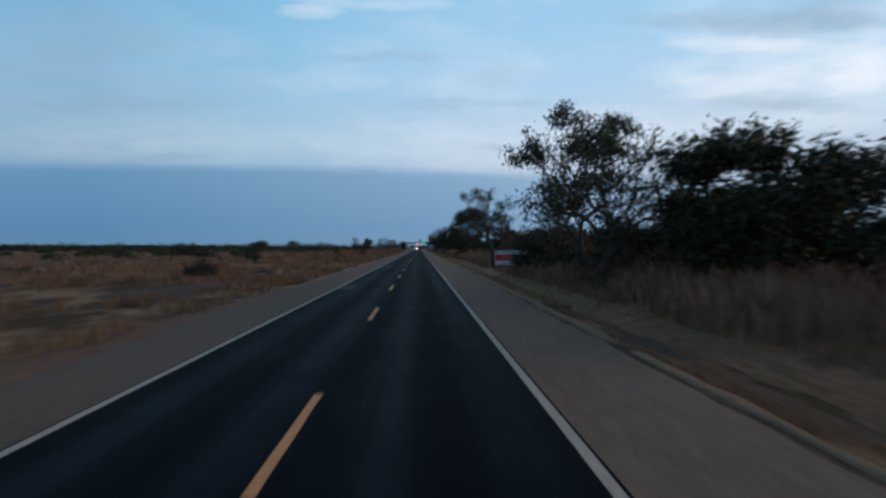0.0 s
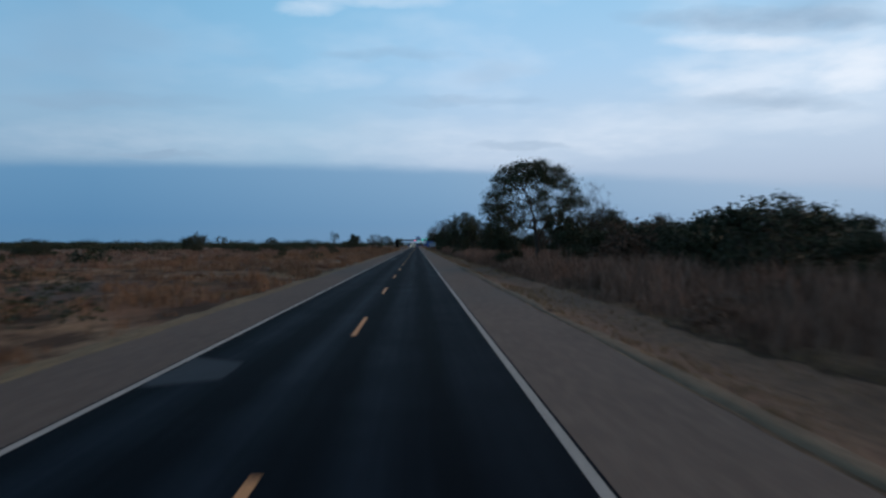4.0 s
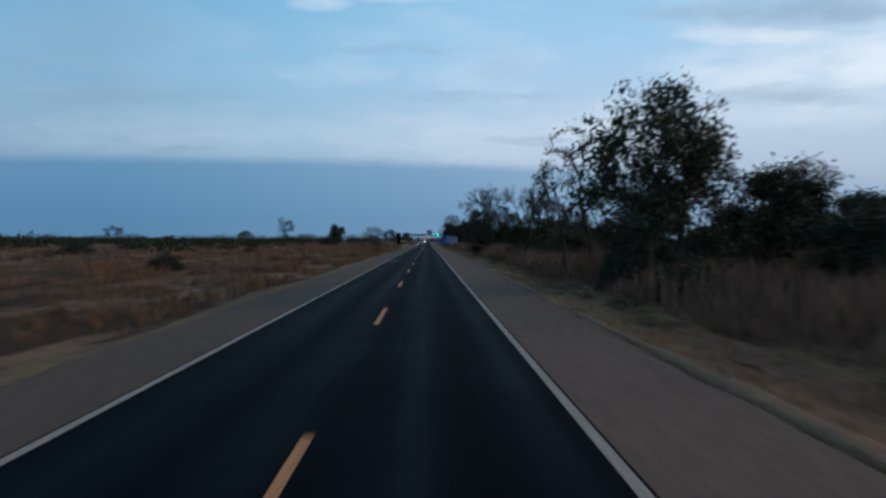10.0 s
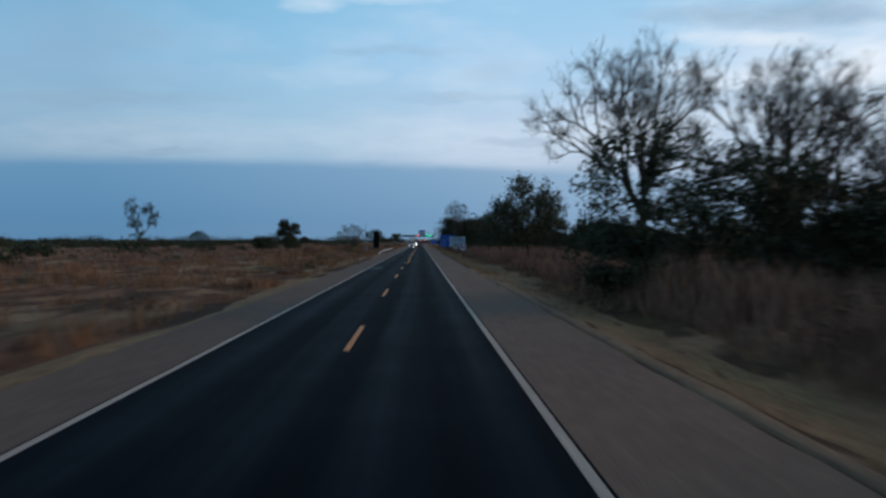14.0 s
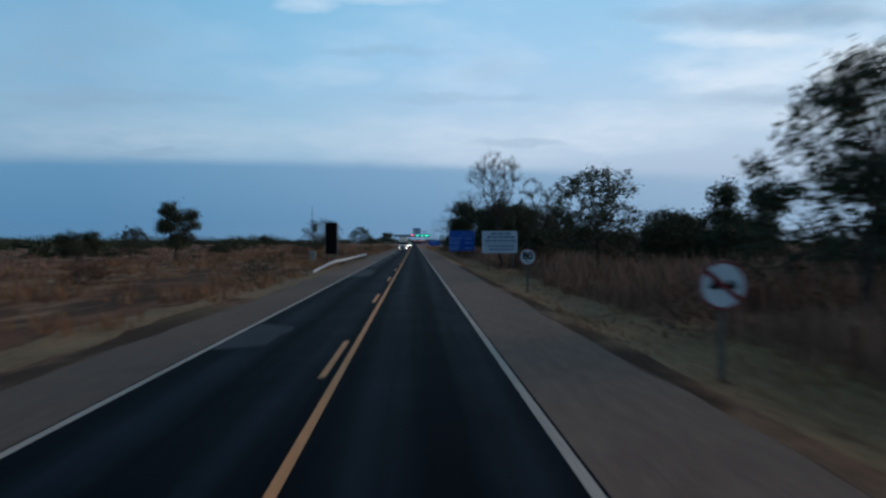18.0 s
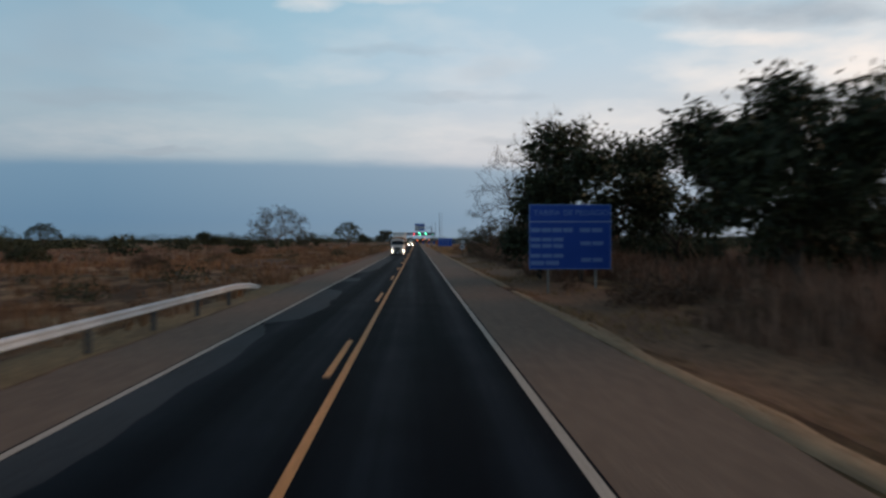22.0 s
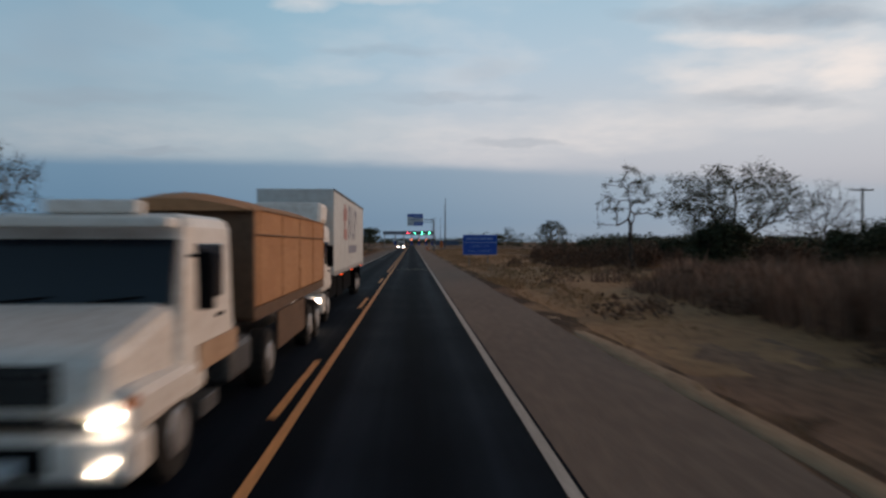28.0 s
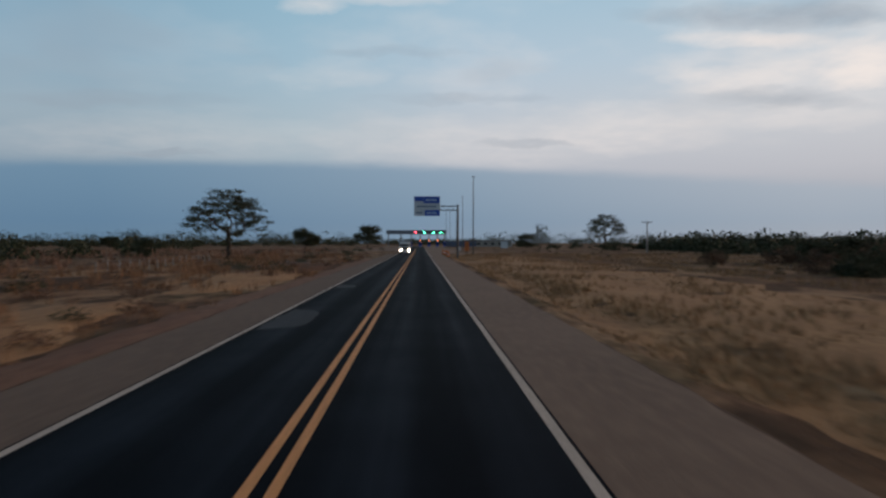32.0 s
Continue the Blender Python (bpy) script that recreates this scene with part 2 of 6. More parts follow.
def asphalt_material():
    """Dark worn asphalt with two polished wheel tracks in each lane, running along the road."""
    m = bpy.data.materials.new("asphalt")
    m.use_nodes = True
    tree = m.node_tree
    shader = tree.nodes["Principled BSDF"]
    at = tree.nodes.new("ShaderNodeNewGeometry").outputs[0]
    split = tree.nodes.new("ShaderNodeSeparateXYZ")
    tree.links.new(at, split.inputs[0])
    mp = tree.nodes.new("ShaderNodeMapping")
    mp.inputs[3].default_value = (1.2, 0.02, 1)
    tree.links.new(at, mp.inputs[0])
    streak = cloud(tree, mp.outputs[0], 1.6, 4, 0.55)
    grain = cloud(tree, at, 55.0, 3, 0.7)
    blotch = cloud(tree, at, 0.35, 4, 0.6)
    track = maths(tree, "SINE", maths(tree, "MULTIPLY", maths(tree, "ADD", split.outputs[0], 0.05), -3.6), 0)
    wear = maths(tree, "ADD", maths(tree, "MULTIPLY", track, 0.19), maths(tree, "MULTIPLY", streak, 0.75))
    wear = maths(tree, "ADD", wear, maths(tree, "MULTIPLY", maths(tree, "SUBTRACT", blotch, 0.5), 0.5))
    col = ramp(tree, wear, [(0.2, (0.0015, 0.0030, 0.0062)), (0.5, (0.0032, 0.0057, 0.0116)), (0.85, (0.0094, 0.0145, 0.0258))])
    col = blend(tree, maths(tree, "MULTIPLY", ramp(tree, grain, [(0.55, 0.0), (0.75, 1.0)]), 0.4), col, (0.008, 0.012, 0.021))
    tree.links.new(col, shader.inputs["Base Color"])
    tree.links.new(ramp(tree, wear, [(0.2, 0.85), (0.85, 0.62)]), shader.inputs["Roughness"])
    shader.inputs["Specular IOR Level"].default_value = 0.05
    b = node(tree, "ShaderNodeBump", i0=0.35, i1=0.01)
    tree.links.new(grain, b.inputs["Height"])
    tree.links.new(b.outputs[0], shader.inputs["Normal"])
    return m


def ground_material():
    """Dry savanna: straw, red-brown litter, bare soil and a little green, at three scales."""
    m = bpy.data.materials.new("dry_ground")
    m.use_nodes = True
    tree = m.node_tree
    shader = tree.nodes["Principled BSDF"]
    at = tree.nodes.new("ShaderNodeNewGeometry").outputs[0]
    mp = tree.nodes.new("ShaderNodeMapping")
    mp.inputs[3].default_value = (1, 0.45, 1)
    tree.links.new(at, mp.inputs[0])
    long = mp.outputs[0]
    big = cloud(tree, long, 0.06, 5, 0.6)
    mid = cloud(tree, long, 0.33, 5, 0.65)
    fine = cloud(tree, at, 3.0, 5, 0.7)
    col = ramp(tree, big, [(0.36, (0.15, 0.072, 0.045)), (0.47, (0.24, 0.130, 0.078)), (0.56, (0.40, 0.250, 0.148)), (0.66, (0.16, 0.084, 0.052))])
    col = blend(tree, ramp(tree, mid, [(0.43, 0.0), (0.55, 0.95)]), col, (0.070, 0.040, 0.025))
    col = blend(tree, ramp(tree, cloud(tree, long, 0.21, 4, 0.6), [(0.58, 0.0), (0.68, 0.7)]), col, (0.44, 0.275, 0.155))
    col = blend(tree, ramp(tree, cloud(tree, long, 0.15, 3, 0.6), [(0.57, 0.0), (0.70, 0.6)]), col, (0.105, 0.095, 0.042))
    col = blend(tree, maths(tree, "MULTIPLY", ramp(tree, fine, [(0.42, 0.0), (0.62, 1.0)]), 0.45), col, (0.085, 0.050, 0.028))
    tree.links.new(col, shader.inputs["Base Color"])
    shader.inputs["Roughness"].default_value = 0.95
    shader.inputs["Specular IOR Level"].default_value = 0.1
    b = node(tree, "ShaderNodeBump", i0=0.7, i1=0.15)
    tree.links.new(fine, b.inputs["Height"])
    tree.links.new(b.outputs[0], shader.inputs["Normal"])
    return m


ASPHALT = asphalt_material()
GROUND = ground_material()
PALE_EARTH = surface("pale_earth_edge", [(0.22, 0.142, 0.086), (0.30, 0.198, 0.122), (0.12, 0.078, 0.050)], 0.6, 0.95, 0.6, stretch=(1, 0.5, 1))
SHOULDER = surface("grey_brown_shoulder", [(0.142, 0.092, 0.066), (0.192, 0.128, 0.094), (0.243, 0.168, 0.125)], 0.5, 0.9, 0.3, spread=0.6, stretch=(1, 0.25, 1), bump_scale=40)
# Shoulder brown again, about a quarter darker in all three tones.
DARKER_SHOULDER = surface("darker_shoulder", [(0.109, 0.071, 0.051), (0.148, 0.098, 0.071), (0.190, 0.131, 0.096)], 0.5, 0.9, 0.3, spread=0.7, stretch=(1, 0.25, 1), bump_scale=40)
PATCH = surface("pale_worn_asphalt", [(0.009, 0.012, 0.017), (0.028, 0.033, 0.042), (0.041, 0.046, 0.054)], 0.7, 0.85, 0.2, stretch=(1, 0.3, 1), bump_scale=40)
WHITE_LINE = surface("worn_white_road_paint", [(0.46, 0.38, 0.32), (0.60, 0.50, 0.42), (0.22, 0.18, 0.15)], 1.5, 0.7, 0.1, stretch=(1, 0.4, 1))
YELLOW_LINE = surface("worn_yellow_road_paint", [(0.66, 0.285, 0.100), (0.80, 0.365, 0.135), (0.36, 0.165, 0.07)], 1.5, 0.7, 0.1, stretch=(1, 0.4, 1))
# Bare soil, dark enough to paint the shade of ditch and shoulder edge too.
SOIL_AND_SHADE = surface("soil_and_shade", [(0.055, 0.030, 0.019), (0.090, 0.052, 0.034), (0.135, 0.084, 0.054)], 0.6, 0.95, 0.6)
SAND = surface("sandy_verge", [(0.32, 0.205, 0.122), (0.45, 0.295, 0.178), (0.15, 0.095, 0.060)], 0.6, 0.95, 0.6, stretch=(1, 0.5, 1))
OLIVE = surface("olive_straw_cover", [(0.205, 0.126, 0.060), (0.315, 0.203, 0.098), (0.088, 0.055, 0.030)], 0.62, 0.95, 0.6, stretch=(1, 0.4, 1))
BROWN_COVER = surface("red_brown_straw_cover", [(0.190, 0.098, 0.056), (0.290, 0.158, 0.090), (0.085, 0.044, 0.028)], 0.55, 0.95, 0.6, stretch=(1, 0.4, 1))
DRY_STRAW = surface("flattened_straw", [(0.300, 0.155, 0.070), (0.440, 0.240, 0.110), (0.155, 0.076, 0.039)], 0.35, 0.95, 0.6, stretch=(1, 0.5, 1))
BROWN_LEAF = surface("red_brown_leaves", [(0.082, 0.045, 0.031), (0.136, 0.076, 0.050), (0.190, 0.108, 0.068)], 1.2, 0.8, 0.0, island=0.5, where="Object")
FIELD_STRAW = surface("field_straw_blades", [(0.12, 0.062, 0.036), (0.235, 0.125, 0.070), (0.36, 0.205, 0.112)], 0.07, 0.9, 0.0, island=0.4)
RED_SOIL = surface("red_soil", [(0.165, 0.074, 0.043), (0.250, 0.122, 0.070), (0.105, 0.050, 0.032)], 0.4, 0.95, 0.6, stretch=(1, 0.4, 1))
BARK = surface("grey_brown_bark", [(0.045, 0.036, 0.030), (0.085, 0.070, 0.058), (0.030, 0.025, 0.022)], 3.0, 0.95, 0.8, stretch=(1, 1, 0.25), where="Object")
PALE_BARK = surface("pale_dry_bark", [(0.085, 0.072, 0.062), (0.135, 0.115, 0.098), (0.050, 0.042, 0.036)], 3.0, 0.95, 0.6, stretch=(1, 1, 0.25), where="Object")
LEAF = surface("dark_green_leaves", [(0.019, 0.026, 0.013), (0.033, 0.042, 0.020), (0.050, 0.056, 0.026)], 1.2, 0.7, 0.0, island=0.6, where="Object")
DRY_LEAF = surface("olive_brown_leaves", [(0.040, 0.038, 0.020), (0.070, 0.060, 0.032), (0.10, 0.075, 0.04)], 1.2, 0.75, 0.0, island=0.6, where="Object")
GRASS = surface("tall_dry_grass_blades", [(0.145, 0.080, 0.057), (0.225, 0.128, 0.089), (0.32, 0.190, 0.132)], 0.12, 0.9, 0.0, island=0.55)
STRAW = surface("short_straw_blades", [(0.18, 0.102, 0.055), (0.30, 0.180, 0.096), (0.42, 0.270, 0.147)], 0.10, 0.9, 0.0, island=0.5)
STEEL = surface("galvanised_steel", [(0.30, 0.31, 0.32), (0.42, 0.43, 0.44), (0.22, 0.22, 0.22)], 2.0, 0.5, 0.05, metal=0.6, where="Object")
RAIL_PAINT = surface("weathered_white_rail", [(0.47, 0.54, 0.60), (0.60, 0.68, 0.76), (0.30, 0.33, 0.35)], 1.5, 0.6, 0.1, where="Object")
CONCRETE = surface("weathered_concrete", [(0.22, 0.21, 0.20), (0.34, 0.33, 0.31), (0.14, 0.13, 0.12)], 1.5, 0.9, 0.4, where="Object")
WOOD = surface("grey_weathered_wood", [(0.10, 0.085, 0.070), (0.17, 0.15, 0.125), (0.06, 0.05, 0.04)], 2.0, 0.9, 0.5, stretch=(1, 1, 0.15), where="Object")
BLACK = surface("black_panel", [(0.004, 0.004, 0.005), (0.007, 0.007, 0.008), (0.01, 0.01, 0.01)], 1.0, 0.85, 0.05, where="Object", gloss=0.04)
SIGN_BLUE = surface("blue_sign_sheet", [(0.006, 0.062, 0.34), (0.009, 0.076, 0.41), (0.008, 0.068, 0.37)], 0.8, 0.5, 0.0, where="Object")
FASCIA = surface("blue_grey_fascia", [(0.13, 0.15, 0.19), (0.17, 0.19, 0.24), (0.11, 0.12, 0.15)], 0.5, 0.7, 0.0, where="Object")
DULL_BLUE = surface("dull_blue_wall", [(0.05, 0.085, 0.15), (0.07, 0.11, 0.18), (0.04, 0.06, 0.10)], 0.8, 0.8, 0.0, where="Object")
PALE_BOARD = surface("pale_blue_board_sheet", [(0.33, 0.40, 0.48), (0.40, 0.47, 0.55), (0.28, 0.35, 0.43)], 0.8, 0.5, 0.0, where="Object")
DARK_RED = surface("dark_red_sign_ring", [(0.13, 0.014, 0.018), (0.18, 0.020, 0.024), (0.10, 0.012, 0.014)], 0.8, 0.5, 0.0, where="Object")
SIGN_WHITE = surface("white_sign_sheet", [(0.42, 0.47, 0.52), (0.50, 0.55, 0.60), (0.36, 0.41, 0.46)], 0.8, 0.5, 0.0, where="Object")
SIGN_RED = surface("red_sign_sheet", [(0.34, 0.020, 0.025), (0.42, 0.030, 0.035), (0.28, 0.02, 0.02)], 0.8, 0.5, 0.0, where="Object")
SIGN_PINK = surface("pale_red_lettering", [(0.40, 0.17, 0.17), (0.46, 0.22, 0.22), (0.36, 0.15, 0.15)], 3.0, 0.5, 0.0, where="Object")
LETTER = surface("pale_blue_lettering", [(0.30, 0.42, 0.60), (0.36, 0.48, 0.66), (0.26, 0.36, 0.52)], 3.0, 0.5, 0.0, where="Object")
LETTER_DIM = surface("dim_blue_lettering", [(0.12, 0.23, 0.50), (0.17, 0.29, 0.57), (0.10, 0.20, 0.45)], 3.0, 0.5, 0.0, where="Object")
INK = surface("dark_blue_ink", [(0.09, 0.14, 0.23), (0.12, 0.17, 0.26), (0.08, 0.12, 0.19)], 3.0, 0.6, 0.0, where="Object")
GREY_STEEL = surface("dark_grey_steel", [(0.07, 0.075, 0.08), (0.11, 0.115, 0.12), (0.05, 0.05, 0.05)], 2.0, 0.55, 0.05, metal=0.4, where="Object")
CAB_WHITE = surface("white_truck_paint", [(0.66, 0.65, 0.63), (0.76, 0.75, 0.72), (0.50, 0.46, 0.41)], 0.8, 0.35, 0.02, where="Object")
BOX_WHITE = surface("white_box_panel", [(0.46, 0.50, 0.51), (0.54, 0.58, 0.59), (0.39, 0.40, 0.40)], 0.5, 0.5, 0.02, where="Object")
# Dusty brown steel; its dark tone also paints the load front's shade.
DARK_TARP = surface("dusty_brown_and_shade", [(0.10, 0.062, 0.040), (0.14, 0.088, 0.058), (0.06, 0.04, 0.03)], 1.2, 0.8, 0.2, where="Object")
DUSTY = surface("dusty_cream_paint", [(0.36, 0.24, 0.16), (0.46, 0.33, 0.23), (0.26, 0.17, 0.11)], 1.5, 0.7, 0.05, where="Object")
TARP = surface("tan_canvas_tarp", [(0.34, 0.175, 0.090), (0.44, 0.245, 0.130), (0.24, 0.125, 0.065)], 0.9, 0.85, 0.5, where="Object")
GLASS = surface("dark_windscreen", [(0.008, 0.012, 0.020), (0.012, 0.017, 0.028), (0.010, 0.014, 0.020)], 0.5, 0.15, 0.0, where="Object")
RUBBER = surface("black_rubber", [(0.012, 0.012, 0.012), (0.022, 0.021, 0.020), (0.035, 0.032, 0.03)], 3.0, 0.85, 0.2, where="Object")
ORANGE = surface("orange_plastic", [(0.42, 0.11, 0.03), (0.50, 0.15, 0.04), (0.3, 0.09, 0.03)], 2.0, 0.6, 0.0, where="Object")
HEADLIGHT = glow("lit_headlamp", (1.0, 0.86, 0.70), 22.0)
RED_LAMP = glow("lit_red_lamp", (1.0, 0.04, 0.07), 26.0)
GREEN_LAMP = glow("lit_green_lamp", (0.03, 1.0, 0.42), 20.0)
MARKER_LAMP = glow("lit_marker_lamp", (1.0, 0.10, 0.02), 1.6)
AMBER_LAMP = glow("lit_amber_lamp", (1.0, 0.20, 0.04), 5.0)

# ---------------------------------------------------------------- building helpers
RNG = np.random.default_rng(7)


def mesh_of(name, verts, faces, material, smooth=False):
    me = bpy.data.meshes.new(name)
    me.from_pydata([tuple(v) for v in verts], [], [tuple(f) for f in faces])
    me.materials.append(material)
    if smooth:
        me.polygons.foreach_set("use_smooth", [True] * len(me.polygons))
    me.update()
    return me


def mesh_fast(name, verts, faces, material):
    """The same for large arrays of triangles or quads."""
    verts, faces = np.asarray(verts, np.float32), np.asarray(faces, np.int32)
    me = bpy.data.meshes.new(name)
    me.vertices.add(len(verts))
    me.vertices.foreach_set("co", verts.ravel())
    n, k = faces.shape
    me.loops.add(n * k)
    me.loops.foreach_set("vertex_index", faces.ravel())
    me.polygons.add(n)
    me.polygons.foreach_set("loop_start", np.arange(0, n * k, k, dtype=np.int32))
    me.polygons.foreach_set("loop_total", np.full(n, k, np.int32))
    me.materials.append(material)
    me.update(calc_edges=True)
    return me


def part(name, data, material, parent=None, label=""):
    """One mesh object from a bmesh or a mesh, under a thing or a part."""
    if isinstance(data, bmesh.types.BMesh):
        me = bpy.data.meshes.new(name)
        data.to_mesh(me)
        data.free()
        me.materials.append(material)
    else:
        me = data
    ob = new(name, me)
    ob.parent = parent
    return tagged(ob, label)


def thing(name, where, label, category, group="", turn=0.0):
    ob = new(name)
    ob.matrix_basis = pose(*where, 0, 0, turn)
    ob.empty_display_size = 0.2
    return tagged(ob, label, category, group)


def add_box(bm, x0, x1, y0, y1, z0, z1, bevel=0.0, shear=0.0):
    made = bmesh.ops.create_cube(bm, size=1.0)["verts"]
    for v in made:
        up = v.co.z + 0.5
        v.co = Vector((x0 + (x1 - x0) * (v.co.x + 0.5), y0 + (y1 - y0) * (v.co.y + 0.5) + shear * up, z0 + (z1 - z0) * up))
    if bevel:
        edges = list({e for v in made for e in v.link_edges})
        bmesh.ops.bevel(bm, geom=edges, offset=bevel, segments=2, affect="EDGES", profile=0.5)
    return bm


def box(x0, x1, y0, y1, z0, z1, bevel=0.0, shear=0.0):
    return add_box(bmesh.new(), x0, x1, y0, y1, z0, z1, bevel, shear)


def add_rod(bm, a, b, r0, r1=None, sides=8):
    a, b = Vector(a), Vector(b)
    turn = (b - a).to_track_quat("Z", "Y").to_matrix().to_4x4()
    bmesh.ops.create_cone(bm, cap_ends=True, segments=sides, radius1=r0, radius2=r0 if r1 is None else r1, depth=(b - a).length,
                          matrix=Matrix.Translation((a + b) / 2) @ turn)
    return bm


def rod(a, b, r0, r1=None, sides=8):
    return add_rod(bmesh.new(), a, b, r0, r1, sides)


def disc(centre, radius, thick, sides=32, inner=0.0):
    """A plate or a ring that faces -y."""
    cx, cy, cz = centre
    bm = bmesh.new()
    rings = []
    for y in (cy, cy + thick):
        for r in ((radius, inner) if inner else (radius,)):
            rings.append([bm.verts.new((cx + r * math.cos(2 * math.pi * k / sides), y, cz + r * math.sin(2 * math.pi * k / sides))) for k in range(sides)])
    for k in range(sides):
        j = (k + 1) % sides
        if inner:
            fo, fi, bo, bi = rings
            bm.faces.new((fo[k], fo[j], fi[j], fi[k])), bm.faces.new((bo[k], bi[k], bi[j], bo[j]))
            bm.faces.new((fo[k], bo[k], bo[j], fo[j])), bm.faces.new((fi[k], fi[j], bi[j], bi[k]))
        else:
            f, b = rings
            bm.faces.new((f[k], b[k], b[j], f[j]))
    if not inner:
        bm.faces.new(rings[0]), bm.faces.new(list(reversed(rings[1])))
    bmesh.ops.recalc_face_normals(bm, faces=bm.faces)
    return bm


def words(name, text, height, width, where, material, parent, label="", bold=0.0):
    """Raised lettering that faces -y, centred on where."""
    cu = bpy.data.curves.new(name, "FONT")
    cu.body, cu.align_x, cu.align_y, cu.extrude, cu.size = text, "CENTER", "CENTER", 0.004, height * 1.35
    cu.offset = bold
    ob = new(name, cu)
    me = bpy.data.meshes.new_from_object(ob.evaluated_get(bpy.context.evaluated_depsgraph_get()))
    bpy.data.objects.remove(ob)
    bpy.data.curves.remove(cu)
    xs = [v.co.x for v in me.vertices]
    k = width / (max(xs) - min(xs))
    for v in me.vertices:
        v.co = Vector((where[0] + v.co.x * k, where[1] - v.co.z, where[2] + v.co.y))
    me.materials.append(material)
    return part(name, me, material, parent, label)


# ---------------------------------------------------------------- ground
def left_edge(y):
    return -7.35 + 0.25 * min(1, max(0, (y - 240) / 60)) + 0.22 * (noise.noise((y * 0.07, 3.1, 0)) + 0.6 * noise.noise((y * 0.45, 8.1, 0)))


def right_edge(y):
    return 4.64 + 0.14 * noise.noise((y * 0.09, 1.7, 0)) + 0.12 * noise.noise((y * 0.6, 5.7, 0))


def ground_height(x, y):
    if -6.2 < x < 4.2:
        return -0.12
    out = x - right_edge(y) if x > 0 else left_edge(y) - x
    if x > 0:
        z = -0.10 + 0.05 * math.exp(-((out - 0.5) / 0.35) ** 2) - 0.16 * math.exp(-((out - 2.0) / 0.9) ** 2) + 0.10 * min(1, max(0, (out - 3) / 3))
    else:
        z = -0.08 - 0.14 * math.exp(-((out - 2.5) / 1.8) ** 2)
    rough = min(1, max(0, out / 1.5))
    z += rough * (0.05 * noise.noise((x * 0.8, y * 0.5, 0)) + 0.10 * noise.noise((x * 0.17, y * 0.11, 4)))
    if x < -9:
        z += min(1, (-9 - x) / 6) * (0.38 * noise.noise((x * 0.11, y * 0.07, 12)) + 0.14 * noise.noise((x * 0.35, y * 0.22, 15)))
    return z


def make_ground():
    xs = [-4000, -2200, -1200, -700, -400, -250, -160, -110, -80, -60, -46, -36, -29, -24, -20, -17, -14.5, -12.5, -11, -10, -9.2, -8.6, -8.1, -7.7,
          -7.3, -6.9, -6.3, -3, 1, 4.1, 4.4, 4.7, 4.95, 5.2, 5.5, 5.9, 6.4, 7, 7.8, 8.8, 10, 11.5, 13.5, 16, 19, 23, 28, 35, 45, 60, 85, 130, 220, 400, 750, 1400, 2400, 4000]
    ys = list(np.arange(-60, 160, 1.6)) + list(np.arange(160, 760, 2.0)) + list(np.arange(760, 1200, 8.0)) + [1250, 1350, 1500, 1800, 2300, 3000, 3900, 4800]
    ys = [-1500, -500, -150] + ys
    verts = [(x, y, ground_height(x, y)) for y in ys for x in xs]
    n = len(xs)
    faces = [(j * n + i, j * n + i + 1, j * n + n + i + 1, j * n + n + i) for j in range(len(ys) - 1) for i in range(n - 1)]
    me = mesh_fast("ground", verts, faces, GROUND)
    me.polygons.foreach_set("use_smooth", [True] * len(faces))
    return tagged(new("ground", me), "flat dry savanna ground of straw and reddish soil", "ground", kind="structure")


def strip(name, x0, x1, y0, y1, z, material, step=4.0, thick=0.0, label="", category="", wobble=0.0):
    """A band along the road; x0 and x1 may be functions of y."""
    fx0 = x0 if callable(x0) else (lambda y: x0)
    fx1 = x1 if callable(x1) else (lambda y: x1)
    ys = np.linspace(y0, y1, max(2, int(round((y1 - y0) / step)) + 1))
    verts, faces = [], []
    for y in ys:
        a = fx0(y) + wobble * noise.noise((y * 1.3, 0.5, z * 50))
        b = fx1(y) + wobble * noise.noise((y * 1.3, 7.5, z * 50))
        verts += [(a, y, z - thick), (a, y, z), (b, y, z), (b, y, z - thick)]
    for j in range(len(ys) - 1):
        k = 4 * j
        faces += [(k + 1, k + 2, k + 6, k + 5)]
        if thick:
            faces += [(k, k + 1, k + 5, k + 4), (k + 2, k + 3, k + 7, k + 6)]
    return tagged(new(name, mesh_of(name, verts, faces, material)), label, category, kind="structure")


END = 1120.0
make_ground()
strip("road", -5.02, 2.02, -60, END, 0.0, ASPHALT, 20, 0.12, "dark worn asphalt carriageway with two lanes", "road")
strip("pavement_right", 2.0, right_edge, -60, 800, -0.004, SHOULDER, 0.8, 0.14, "grey-brown gravelly asphalt shoulder beside the lane", "road shoulder")
strip("pavement_left", left_edge, -5.0, -60, 430, -0.004, DARKER_SHOULDER, 0.8, 0.14, "grey-brown gravelly asphalt shoulder beside the lane", "road shoulder")
strip("pavement_left", left_edge, -5.0, 610, 800, -0.004, DARKER_SHOULDER, 0.8, 0.14, "darker grey-brown gravelly asphalt shoulder beside the lane", "road shoulder")
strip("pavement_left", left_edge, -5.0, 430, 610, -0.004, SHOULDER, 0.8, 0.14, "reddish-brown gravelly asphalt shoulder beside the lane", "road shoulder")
strip("pavement_right_far", 2.0, 16.0, 800, END, -0.004, SHOULDER, 20, 0.14, "widened grey forecourt before the toll plaza", "road shoulder")
strip("pavement_left_far", -22.0, -5.0, 860, END, -0.004, SHOULDER, 20, 0.14, "widened grey forecourt before the toll plaza", "road shoulder")
